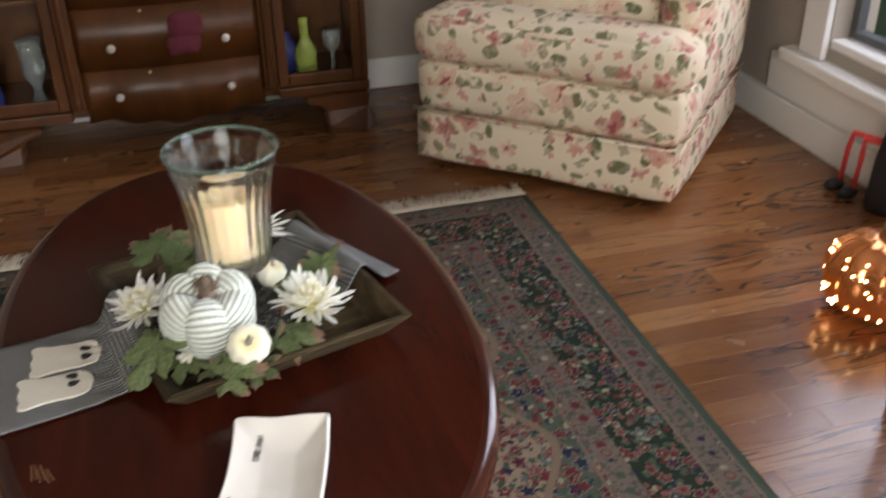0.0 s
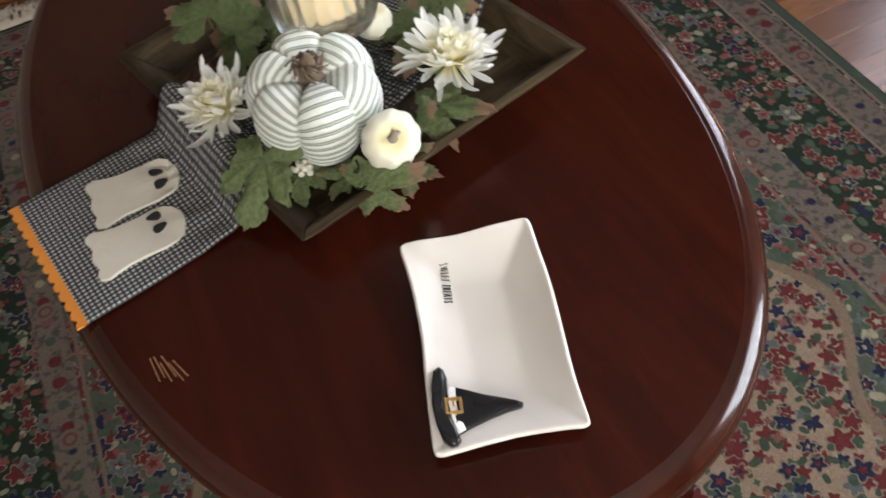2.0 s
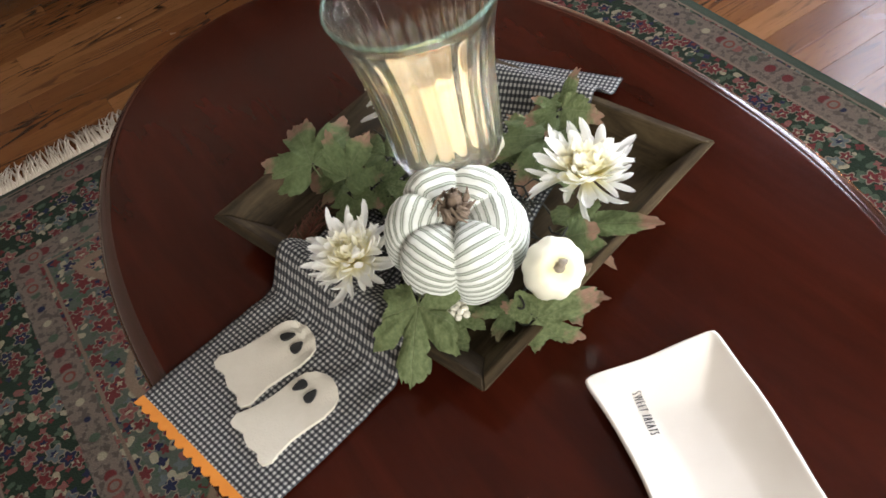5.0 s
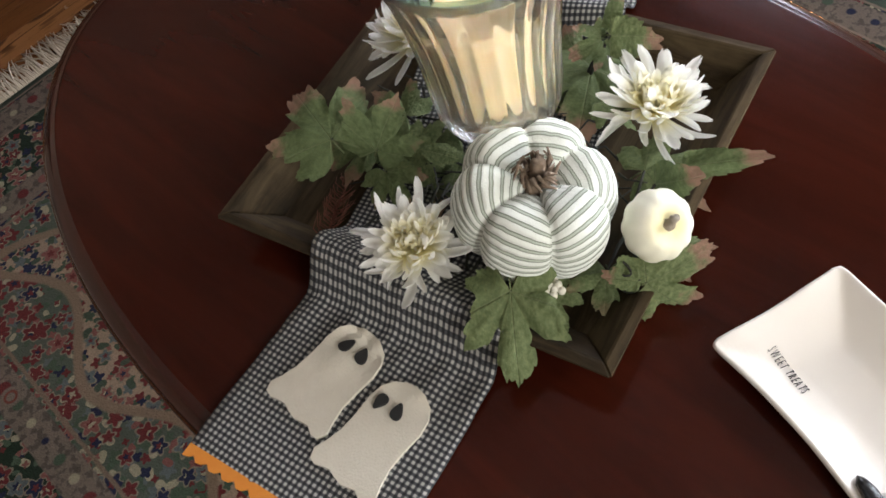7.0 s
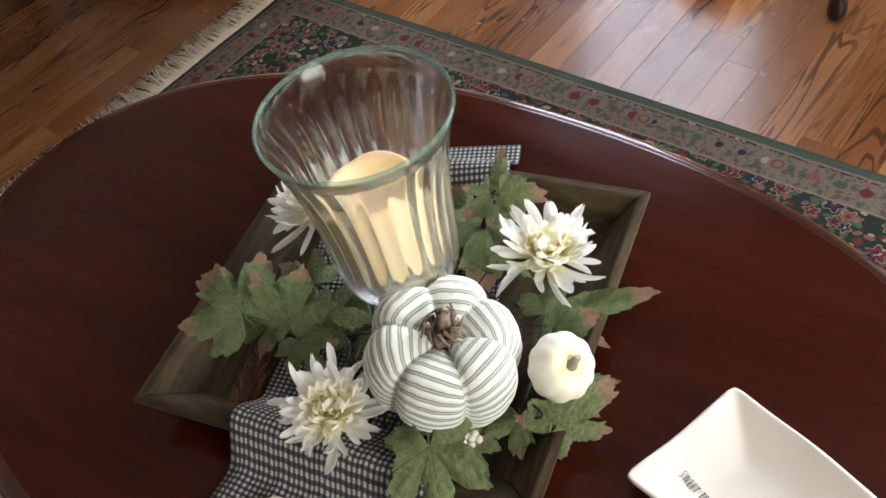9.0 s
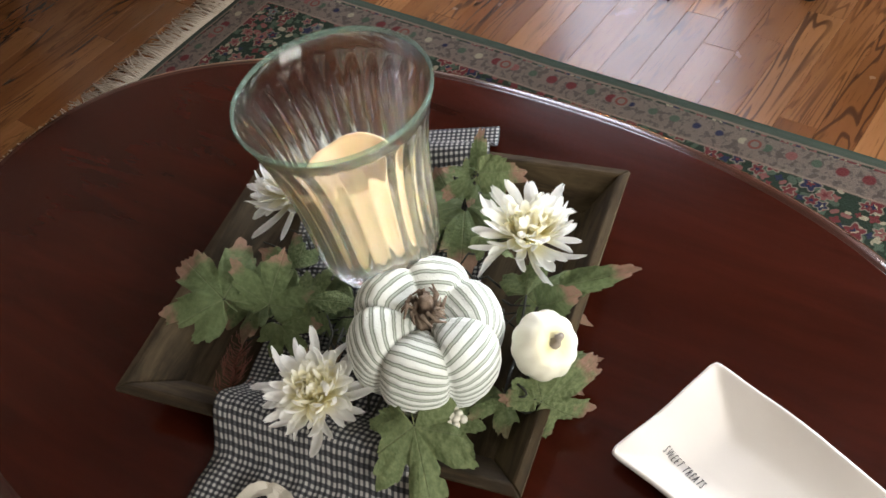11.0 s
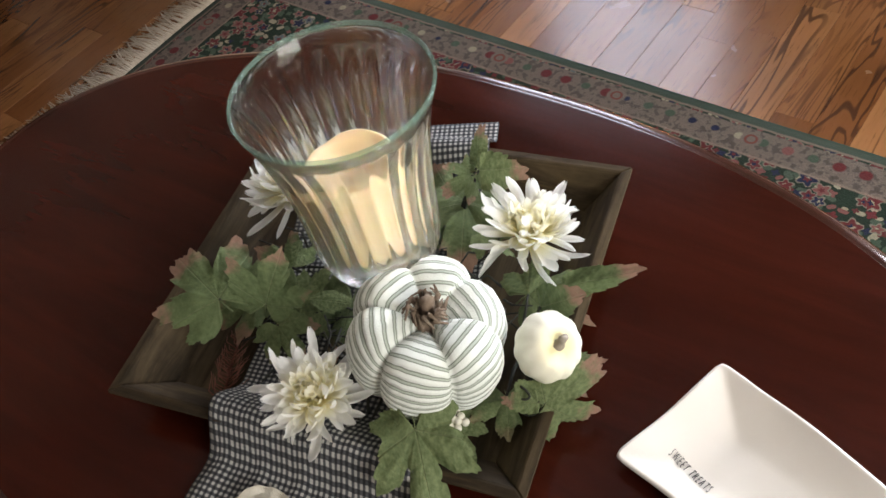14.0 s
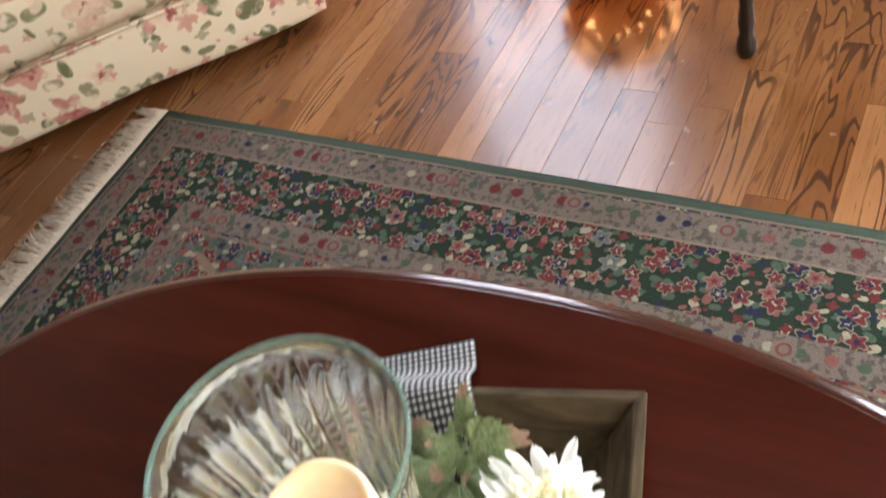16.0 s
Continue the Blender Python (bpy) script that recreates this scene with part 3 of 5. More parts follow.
structure("ground", box(X1 + 0.2, 40, -40, 40, -0.6, -0.5), mottled("lawn", (0.05, 0.08, 0.03), (0.09, 0.12, 0.05), 4, 1.0), "green lawn outside the house", "lawn")

# ---------------------------------------------------------------- rug
RHX, RHY, RCY = 0.75, 1.20, -0.15
rug = thing("rug", "fringed oriental rug in dark green, rose and beige", "rug", m=pose(0, RCY, 0))
bm = bmesh.new()
NX, NY = 60, 96
grid = [[bm.verts.new((-RHX + 2 * RHX * i / NX, -RHY + 2 * RHY * j / NY, 0.0105 + 0.0012 * noise.noise((i * 0.23, j * 0.23, 1)) - (0.005 if i in (0, NX) or j in (0, NY) else 0))) for j in range(NY + 1)] for i in range(NX + 1)]
for i in range(NX):
    for j in range(NY):
        bm.faces.new((grid[i][j], grid[i + 1][j], grid[i + 1][j + 1], grid[i][j + 1]))
rim = [grid[i][0] for i in range(NX + 1)] + [grid[NX][j] for j in range(1, NY + 1)] + [grid[i][NY] for i in range(NX - 1, -1, -1)] + [grid[0][j] for j in range(NY - 1, 0, -1)]
low = [bm.verts.new((v.co.x, v.co.y, 0.0005)) for v in rim]
for k in range(len(rim)):
    bm.faces.new((rim[k], low[k], low[(k + 1) % len(rim)], rim[(k + 1) % len(rim)]))
part("carpet", bm, make_rug_material(RHX, RHY), rug)
rnd = random.Random(4)
for end in (1, -1):
    bm = bmesh.new()
    for k in range(640):
        x = -RHX + 2 * RHX * (k + rnd.random()) / 640
        L = 0.062 + 0.024 * rnd.random()
        side, lift = rnd.gauss(0, 0.010), rnd.random()
        y = end * RHY
        pts = [(x, y - end * 0.006, 0.006), (x + side * 0.3, y + end * L * 0.35, 0.005 + 0.005 * lift), (x + side * 0.8, y + end * L * 0.7, 0.004 + 0.003 * lift), (x + side * 1.5, y + end * L, 0.0022)]
        add_tube(bm, pts, [0.0018, 0.0019, 0.0017, 0.0008], 4)
    add_box(bm, -RHX, RHX, min(end * RHY, end * (RHY + 0.016)), max(end * RHY, end * (RHY + 0.016)), 0.0006, 0.0060, 0.001)
    tagged(part("fringe", bm, FRINGE, rug, "cream cotton fringe"), kind="stuff")

# ---------------------------------------------------------------- coffee table
TZ = 0.490
TABLE = pose(-0.0734, -0.0605, 0, 0, 0, 2.7)
table = thing("coffee_table", "oval polished mahogany coffee table on the rug", "table", m=TABLE)


def oval(a, b, n=2.16, k=128):
    out = []
    for i in range(k):
        t = 2 * math.pi * i / k
        c, s = math.cos(t), math.sin(t)
        out.append((a * math.copysign(abs(c) ** (2 / n), c), b * math.copysign(abs(s) ** (2 / n), s)))
    return out


def oval_solid(profile, a, b):
    """Rings of an oval slab; the profile pairs are (inset, height)."""
    bm = bmesh.new()
    rings = [[bm.verts.new((x, y, z)) for x, y in oval(a - inset, b - inset)] for inset, z in profile]
    for lo, hi in zip(rings, rings[1:]):
        for i in range(len(lo)):
            j = (i + 1) % len(lo)
            bm.faces.new((lo[i], lo[j], hi[j], hi[i]))
    bm.faces.new(rings[0][::-1])
    bm.faces.new(rings[-1])
    return bm


TA, TB = 0.2915, 0.490
tabletop = part("tabletop", oval_solid([(0.030, TZ - 0.034), (0.012, TZ - 0.034), (0.010, TZ - 0.029), (0.003, TZ - 0.026), (0.0, TZ - 0.020), (0.0, TZ - 0.014), (0.002, TZ - 0.008), (0.006, TZ - 0.0040), (0.011, TZ - 0.0014), (0.015, TZ - 0.0004), (0.0165, TZ - 0.0007), (0.018, TZ - 0.0002), (0.020, TZ)], TA, TB), MAHOGANY, table, "polished oval top with a rounded edge")
tabletop.data.materials.append(MAHOGANY_EDGE)
for p in tabletop.data.polygons:
    p.material_index = 0 if p.normal.z > 0.985 else 1
part("apron", oval_solid([(0.055, TZ - 0.10), (0.052, TZ - 0.098), (0.050, TZ - 0.036)], TA, TB), MAHOGANY, table)
for sx in (1, -1):
    for sy in (1, -1):
        bm = bmesh.new()
        x, y = sx * 0.165, sy * 0.30
        add_tube(bm, [(x, y, TZ - 0.06), (x + sx * 0.012, y + sy * 0.016, 0.36), (x + sx * 0.010, y + sy * 0.012, 0.22), (x - sx * 0.002, y, 0.09), (x + sx * 0.010, y + sy * 0.012, 0.035), (x + sx * 0.018, y + sy * 0.02, 0.012)], [0.032, 0.030, 0.021, 0.015, 0.020, 0.024], 12)
        part("leg", bm, MAHOGANY, table)
bm = bmesh.new()
for k in range(6):
    m = TABLE.inverted() @ pose(-0.296 + 0.0035 * k, -0.293 - 0.002 * k + 0.004 * (k % 2), TZ + 0.0002, 0, 0, -84 + 3 * k)
    add_box(bm, -0.013 + 0.002 * (k % 3), 0.012, -0.0004, 0.0004, 0, 0.0003, m=m)
part("scuff_marks", bm, SCUFF, table, "pale scuffs in the polish", smooth=False)

# ---------------------------------------------------------------- wooden tray
TRAY = Matrix.Translation((-0.0585, -0.0635, TZ)) @ pose(0, 0, 0, 0, 0, 15.6)
tray = thing("wooden_tray", "weathered brown wooden tray with flared sides", "tray", m=TRAY)
THX, THY, BHX, BHY, TH = 0.1505, 0.1635, 0.120, 0.133, 0.033
part("bottom", box(-BHX, BHX, -BHY, BHY, 0.0005, 0.009, 0.001), TRAY_WOOD, tray, smooth=False)


def tray_side(sign, along_x):
    """A sloping board, thick, mitred at its ends."""
    t = 0.0085
    bm = bmesh.new()
    if along_x:
        lo_o, hi_o, lo_l, hi_l = BHY + 0.004, THY, BHX + 0.004, THX
    else:
        lo_o, hi_o, lo_l, hi_l = BHX + 0.004, THX, BHY + 0.004, THY
    corners = []
    for o, l, z in ((lo_o, lo_l, 0.0005), (hi_o, hi_l, TH), (hi_o - t, hi_l - t, TH + 0.001), (lo_o - t, lo_l - t, 0.008)):
        for e in (-1, 1):
            corners.append((e * l, sign * o, z) if along_x else (sign * o, e * l, z))
    vs = [bm.verts.new(c) for c in corners]
    for a in range(4):
        b = (a + 1) % 4
        bm.faces.new((vs[2 * a], vs[2 * a + 1], vs[2 * b + 1], vs[2 * b]))
    bm.faces.new([vs[2 * a] for a in range(4)])
    bm.faces.new([vs[2 * a + 1] for a in range(4)])
    bmesh.ops.recalc_face_normals(bm, faces=bm.faces)
    bmesh.ops.bevel(bm, geom=list(bm.edges), offset=0.0012, segments=1, affect="EDGES")
    part("side_board", bm, TRAY_WOOD if along_x else TRAY_WOOD_Y, tray, smooth=False)


for sign in (1, -1):
    tray_side(sign, True)
    tray_side(sign, False)

# ---------------------------------------------------------------- gingham runner with felt ghosts
RUN = pose(-0.3560, -0.1455, TZ, 0, 0, 12.5)
runner = thing("table_runner", "black and white gingham runner with cream felt ghosts", "table runner", m=RUN)
RL, RW = 0.503, 0.166


def runner_xy(s, w):
    """The cloth's centre line turns a little inside the tray."""
    x = y = 0.0
    n = 40
    for i in range(n):
        a = radians(17.5) * min(1.0, max(0.0, (s * (i + 0.5) / n - 0.17) / 0.14))
        x += math.cos(a) * s / n
        y += math.sin(a) * s / n
    a = radians(17.5) * min(1.0, max(0.0, (s - 0.17) / 0.14))
    return x - w * math.sin(a), y + w * math.cos(a)



def runner_z(s, w):
    """Height of the cloth over the table at s along and w across."""
    def bump(c, wid, h):
        return h * math.exp(-((s - c) / wid) ** 2)
    rim_near, rim_far = 0.166, 0.448 + 0.10 * w
    z = 0.0022
    if rim_near - 0.03 < s <= rim_near:
        z += 0.039 * (0.5 - 0.5 * math.cos(math.pi * (s - rim_near + 0.03) / 0.03))
    elif rim_near < s <= rim_near + 0.04:
        z += 0.039 - 0.025 * (0.5 - 0.5 * math.cos(math.pi * (s - rim_near) / 0.04))
    elif rim_near + 0.04 < s <= rim_far - 0.035:
        z += 0.014
    elif rim_far - 0.035 < s <= rim_far:
        z += 0.014 + 0.025 * (0.5 - 0.5 * math.cos(math.pi * (s - rim_far + 0.035) / 0.035))
    elif rim_far < s:
        k = min(1.0, (s - rim_far) / 0.045)
        z += 0.039 - 0.035 * (0.5 - 0.5 * math.cos(math.pi * k))
    fold = math.sin(w * 190 + s * 30) * 0.0030 * math.exp(-((s - 0.150) / 0.035) ** 2)
    fold += math.sin(s * 75 + w * 20) * 0.0016 * math.exp(-((s - 0.115) / 0.03) ** 2)
    return z + abs(fold) + 0.0008 * (1 + noise.noise((s * 18, w * 18, 3)))


bm = bmesh.new()
uv = bm.loops.layers.uv.new("UVMap")
NS, NW = 150, 30
cloth = [[None] * (NW + 1) for _ in range(NS + 1)]
for i in range(NS + 1):
    for j in range(NW + 1):
        s, w = RL * i / NS, RW * (j / NW - 0.5)
        edge = 0.0025 * noise.noise((s * 14, 2.0 if j == 0 else 5.0, 0)) if j in (0, NW) else 0
        cloth[i][j] = (bm.verts.new((*runner_xy(s, w * (1 - 0.03 * math.exp(-((s - 0.16) / 0.04) ** 2)) + edge), runner_z(s, w))), s, w)
for i in range(NS):
    for j in range(NW):
        q = (cloth[i][j], cloth[i + 1][j], cloth[i + 1][j + 1], cloth[i][j + 1])
        face = bm.faces.new([v for v, *_ in q])
        for loop, (_, s, w) in zip(face.loops, q):
            loop[uv].uv = (s, w)
cloth_ob = part("cloth", bm, GINGHAM, runner, "black and white gingham cotton")
thick = cloth_ob.modifiers.new("thickness", "SOLIDIFY")
thick.thickness, thick.offset = 0.0012, -1
bm = bmesh.new()
scallops = [(-0.0015 - 0.0045 * abs(math.sin(RW * (k / 40 - 0.5) * 250)), RW * (k / 40 - 0.5)) for k in range(41)]
add_prism(bm, [(0.004, -RW / 2), (0.004, RW / 2)] + scallops[::-1], 0.0018, 0.0034)
part("scalloped_trim", bm, ORANGE_TRIM, runner, "orange scalloped edging", smooth=False)


def ghost(cx, cy, turn, size, wide, eyes):
    """A felt ghost whose head points along +x of its own frame; follows the cloth."""
    side = [(-0.53, 0.235), (-0.44, 0.262), (-0.34, 0.235), (-0.18, 0.208), (0.0, 0.205), (0.20, 0.215), (0.34, 0.195), (0.44, 0.145), (0.495, 0.075), (0.51, 0.0)]
    outline = [(x, -y) for x, y in side] + [(x, y) for x, y in side[-2::-1]]
    hem = [(-0.545, 0.19), (-0.515, 0.13), (-0.500, 0.08), (-0.525, 0.03), (-0.540, -0.03), (-0.515, -0.09), (-0.500, -0.13), (-0.540, -0.19)]
    outline += hem
    m = pose(cx, cy, 0, 0, 0, turn) @ Matrix.Diagonal((size, size * wide, size, 1))
    bm = bmesh.new()
    add_prism(bm, outline, 0.0, 0.001)
    bmesh.ops.triangulate(bm, faces=[f for f in bm.faces if len(f.verts) > 4])
    bmesh.ops.subdivide_edges(bm, edges=[e for e in bm.edges if abs(e.verts[0].co.z - e.verts[1].co.z) < 1e-6], cuts=5, use_grid_fill=True)
    bmesh.ops.transform(bm, matrix=m, verts=bm.verts)
    for v in bm.verts:
        top = v.co.z > size * 0.0005
        v.co.z = runner_z(v.co.x, v.co.y) + (0.0030 if top else 0.0004)
    g = part("ghost", bm, FELT, runner, "cream felt ghost", smooth=False)
    for ex, ey, lean in eyes:
        eye = []
        for k in range(14):
            a = 2 * math.pi * k / 14
            eye.append((0.082 * math.cos(a), 0.036 * math.sin(a) * (1.0 - 0.5 * math.cos(a))))
        bm = bmesh.new()
        add_prism(bm, eye, 0, 0.001, m @ pose(ex, ey, 0, 0, 0, lean))
        for v in bm.verts:
            top = v.co.z > size * 0.0005
            v.co.z = runner_z(v.co.x, v.co.y) + (0.0050 if top else 0.0032)
        part("eye", bm, BLACK_FELT, g, "black felt eye", smooth=False)


ghost(0.0940, 0.0225, -12, 0.0760, 1.55, ((0.270, 0.062, -14), (0.285, -0.062, 10)))
ghost(0.0730, -0.0320, -8, 0.0775, 1.42, ((0.215, 0.128, 175), (0.235, -0.005, 8)))

# ---------------------------------------------------------------- ceramic plate
PU, PV = Vector((0.0945, -0.0305, 0)), Vector((-0.0400, -0.1710, 0))
PW, PH = PU.length, PV.length
PC = Vector((-0.0925, -0.2872, TZ)) + PU / 2 + PV / 2
ux, uy = PU.normalized(), -PV.normalized()
uy = (uy - ux * uy.dot(ux)).normalized()
PLATE = Matrix.Translation(PC) @ Matrix((ux, uy, (0, 0, 1))).transposed().to_4x4()
plate = thing("serving_plate", "cream glazed rectangular plate with a black witch hat", "plate", m=PLATE)


def plate_z(u, v):
    """u, v from -1 to 1: a flat well, rising sides that wave a little and one corner pulled up."""
    edge = max(0.0, (abs(u) - 0.32) / 0.68, (abs(v) - 0.52) / 0.48)
    edge = min(edge, 1.0)
    # heights of the four corners over the well, blended along the rim
    a, b = (u + 1) / 2, (v + 1) / 2
    rim = (0.0095 * (1 - a) + 0.0105 * a) * (1 - b) + (0.0125 * (1 - a) + 0.0205 * a) * b
    lift = rim * edge ** 1.35 * (1 + 0.07 * math.sin(5 * u + 2) * math.cos(4 * v))
    return 0.0045 + lift + 0.0008 * noise.noise((u * 2.2, v * 3, 0))


SHEAR = 0.083


def plate_xy(u, v):
    x, y = u * PW / 2, v * PH / 2
    x += 0.0016 * math.sin(3.1 * v + 0.5) * abs(u)
    x -= math.copysign(0.0018, u) * abs(u) ** 6 * (1 - v * v)
    y -= math.copysign(0.0018, v) * abs(v) ** 6 * (1 - u * u)
    pulled = max(0.0, -u) * max(0.0, -v)
    x, y = x - 0.0045 * pulled, y - 0.0055 * pulled
    r = max(0.0, abs(u) - 0.90) * max(0.0, abs(v) - 0.94)
    return x * (1 - 3.2 * r) - SHEAR * y, y * (1 - 3.2 * r)


bm = bmesh.new()
NU, NV = 36, 48
top = [[bm.verts.new((*plate_xy(2 * i / NU - 1, 2 * j / NV - 1), plate_z(2 * i / NU - 1, 2 * j / NV - 1))) for j in range(NV + 1)] for i in range(NU + 1)]
for i in range(NU):
    for j in range(NV):
        bm.faces.new((top[i][j], top[i + 1][j], top[i + 1][j + 1], top[i][j + 1]))
body = part("dish", bm, CERAMIC, plate)
thick = body.modifiers.new("thickness", "SOLIDIFY")
thick.thickness, thick.offset = 0.0042, -1
soft = body.modifiers.new("round", "BEVEL")
soft.width, soft.segments, soft.limit_method, soft.angle_limit = 0.0016, 3, "ANGLE", radians(50)


def on_plate(a, b):
    """From fractions of the plate's width and length, counted from its lettered corner."""
    return 2 * a - 1, 1 - 2 * b


def plate_slab(name, outline, lift, mat, height, label, parent=None, dome=0.0):
    bm = bmesh.new()
    pts = [(a, b) for a, b in outline]
    ca, cb = sum(p[0] for p in pts) / len(pts), sum(p[1] for p in pts) / len(pts)
    rings = []
    for shrink, h in ((1.0, -0.001), (1.0, height * 0.55), (0.93, height * 0.9), (0.80, height), (0.4, height + dome)):
        ring = []
        for a, b in pts:
            u, v = on_plate(ca + (a - ca) * shrink, cb + (b - cb) * shrink)
            ring.append(bm.verts.new((*plate_xy(u, v), plate_z(u, v) + lift + h)))
        rings.append(ring)
    for lo, hi in zip(rings, rings[1:]):
        for i in range(len(lo)):
            j = (i + 1) % len(lo)
            bm.faces.new((lo[i], lo[j], hi[j], hi[i]))
    bm.faces.new(rings[0][::-1])
    bm.faces.new(rings[-1])
    bmesh.ops.recalc_face_normals(bm, faces=bm.faces)
    return part(name, bm, mat, parent or plate, label)


hat = plate_slab("hat_cone", [(0.135, 0.720), (0.25, 0.742), (0.36, 0.776), (0.48, 0.812), (0.575, 0.838), (0.605, 0.852), (0.59, 0.868), (0.50, 0.878), (0.38, 0.893), (0.27, 0.912), (0.165, 0.935), (0.13, 0.83)], 0.001, BLACK_GLAZE, 0.0042, "raised black glazed hat", dome=0.001)
plate_slab("hat_brim", [(0.105, 0.640), (0.135, 0.655), (0.150, 0.69), (0.140, 0.74), (0.125, 0.80), (0.135, 0.87), (0.165, 0.93), (0.175, 0.965), (0.150, 0.985), (0.110, 0.985), (0.065, 0.95), (0.040, 0.88), (0.030, 0.80), (0.040, 0.72), (0.065, 0.66)], 0.001, BLACK_GLAZE, 0.0050, "raised black brim", hat, dome=0.001)
plate_slab("hat_band", [(0.145, 0.722), (0.198, 0.733), (0.188, 0.80), (0.195, 0.87), (0.215, 0.925), (0.165, 0.937), (0.142, 0.87), (0.138, 0.79)], 0.0035, WHITE_GLAZE, 0.0022, "white band", hat)
bm = bmesh.new()
for a0, a1, b0, b1 in ((0.115, 0.13, 0.785, 0.855), (0.205, 0.22, 0.785, 0.855), (0.13, 0.205, 0.785, 0.797), (0.13, 0.205, 0.843, 0.855), (0.165, 0.175, 0.80, 0.822)):
    (u0, v0), (u1, v1) = on_plate(a0, b0), on_plate(a1, b1)
    (xa, ya), (xb, yb) = plate_xy(u0, v0), plate_xy(u1, v1)
    z = plate_z((u0 + u1) / 2, (v0 + v1) / 2)
    add_box(bm, min(xa, xb), max(xa, xb), min(ya, yb), max(ya, yb), z + 0.003, z + 0.0078, 0.0005)
part("buckle", bm, GOLD_GLAZE, hat, "gold square buckle", smooth=False)


def lettering(text, parent, mat, m, size, squeeze):
    cu = bpy.data.curves.new("lettering", "FONT")
    cu.body, cu.size, cu.align_x, cu.align_y, cu.extrude, cu.resolution_u, cu.space_character, cu.offset = text, size, "LEFT", "CENTER", 0.00015, 2, 1.45, -0.00026
    tmp = new("lettering_source", cu)
    me = bpy.data.meshes.new_from_object(tmp.evaluated_get(bpy.context.evaluated_depsgraph_get()))
    bpy.data.objects.remove(tmp)
    me.transform(m @ Matrix.Diagonal((squeeze, 1, 1, 1)))
    for v in me.vertices:
        v.co.z = plate_z(2 * v.co.x / PW, 2 * v.co.y / PH) + (0.0006 if v.co.z > m.translation.z else -0.0004)
    me.materials.append(mat)
    ob = new("lettering", me)
    ob.parent = parent
    ob["label"] = "thin black lettering"
    return ob


(u0, v0) = on_plate(0.288, 0.116)
px, py = plate_xy(u0, v0)
lettering("SWEET TREATS", plate, INK, pose(px, py, plate_z(u0, v0) + 0.0009, 0, 0, -90), 0.0098, 0.38)

# ---------------------------------------------------------------- glass hurricane and candle
GX, GY = -0.0630, -0.0835
GZ = TZ + 0.009
FLUTES = 26
OUT_Z, OUT_R = (0.069, 0.080, 0.096, 0.117, 0.142, 0.165, 0.188, 0.206, 0.2175), (0.0395, 0.0434, 0.0446, 0.0456, 0.0473, 0.0500, 0.0545, 0.0600, 0.0640)


def fluted(a, r, z):
    k = max(0.0, min(1.0, (z - 0.070) / 0.02)) * max(0.0, min(1.0, (0.214 - z) / 0.04))
    if r < float(np.interp(z, OUT_Z, OUT_R)) - 0.0008:
        return r
    return r * (1 + k * (0.050 * abs(math.sin(a * FLUTES / 2)) - 0.018))


hurricane = thing("hurricane_glass", "clear fluted glass hurricane on a short foot", "candle holder", m=pose(GX, GY, GZ + 0.004))
foot = [(0.034, 0.000), (0.036, 0.003), (0.030, 0.008), (0.013, 0.020), (0.011, 0.042), (0.018, 0.0630)]
outer = [(0.0182, 0.0635), (0.033, 0.0670), (0.0412, 0.0740), (0.0440, 0.0840), (0.0448, 0.098), (0.0456, 0.117), (0.0473, 0.142), (0.0500, 0.165), (0.0545, 0.188), (0.0600, 0.206), (0.0640, 0.2180), (0.0634, 0.2190)]
inner = [(0.0628, 0.2180), (0.0591, 0.206), (0.0534, 0.188), (0.0486, 0.165), (0.0459, 0.142), (0.0438, 0.117), (0.0423, 0.099), (0.0400, 0.089), (0.034, 0.083), (0.018, 0.0815), (0.002, 0.081)]
part("foot", add_lathe(bmesh.new(), foot, 64), GLASS, hurricane, "short clear glass foot")
part("bowl", add_lathe(bmesh.new(), outer + inner, 312, fluted), GLASS, hurricane, "thick clear fluted glass")
for glass_part in hurricane.children:
    glass_part.visible_shadow = False

lip = [(0.0637 + 0.0014 * math.cos(k * math.pi / 6), 0.2206 + 0.0020 * math.sin(k * math.pi / 6)) for k in range(12)]
part("rim", add_lathe(bmesh.new(), lip, 96, close=True), RIM_GLASS, hurricane, "rounded pale green glass rim")

candle = thing("pillar_candle", "ivory wax pillar candle inside the glass", "candle", m=pose(GX - 0.003, GY + 0.002, GZ + 0.0858) @ Matrix.Diagonal((0.90, 0.90, 1, 1)))


def melted(a, r, z):
    return r * (1 + 0.012 * noise.noise((math.cos(a) * 1.5, math.sin(a) * 1.5, z * 12)))


bm = bmesh.new()
add_lathe(bm, [(0.0300, 0.0), (0.0325, 0.003), (0.0350, 0.010), (0.0350, 0.073), (0.0342, 0.0775), (0.0318, 0.0785), (0.0285, 0.0755), (0.0215, 0.0715), (0.010, 0.070), (0.001, 0.0698)], 64, melted)
for v in bm.verts:
    if v.co.z > 0.065:
        v.co.z += 0.0045 * noise.noise((v.co.x * 40, v.co.y * 40, 7))
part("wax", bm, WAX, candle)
# ---------------------------------------------------------------- stuffed cloth pumpkin
LOBES = 6


SLANT = (0.3, 1.0, 0.8, -0.3, -1.0, -0.6)


def pumpkin_stripe(lobe, k, r, z):
    """Which stripe lies at k across a lobe, r from the stem's axis and at height z: straight over each lobe."""
    u = r * math.cos((k - 0.5) * 2 * math.pi / LOBES)
    turn = math.atan2(u - 0.022, -z)
    if turn < -1.2:
        turn += 2 * math.pi
    return 4.7 * turn + SLANT[lobe % 6] * (k - 0.5)


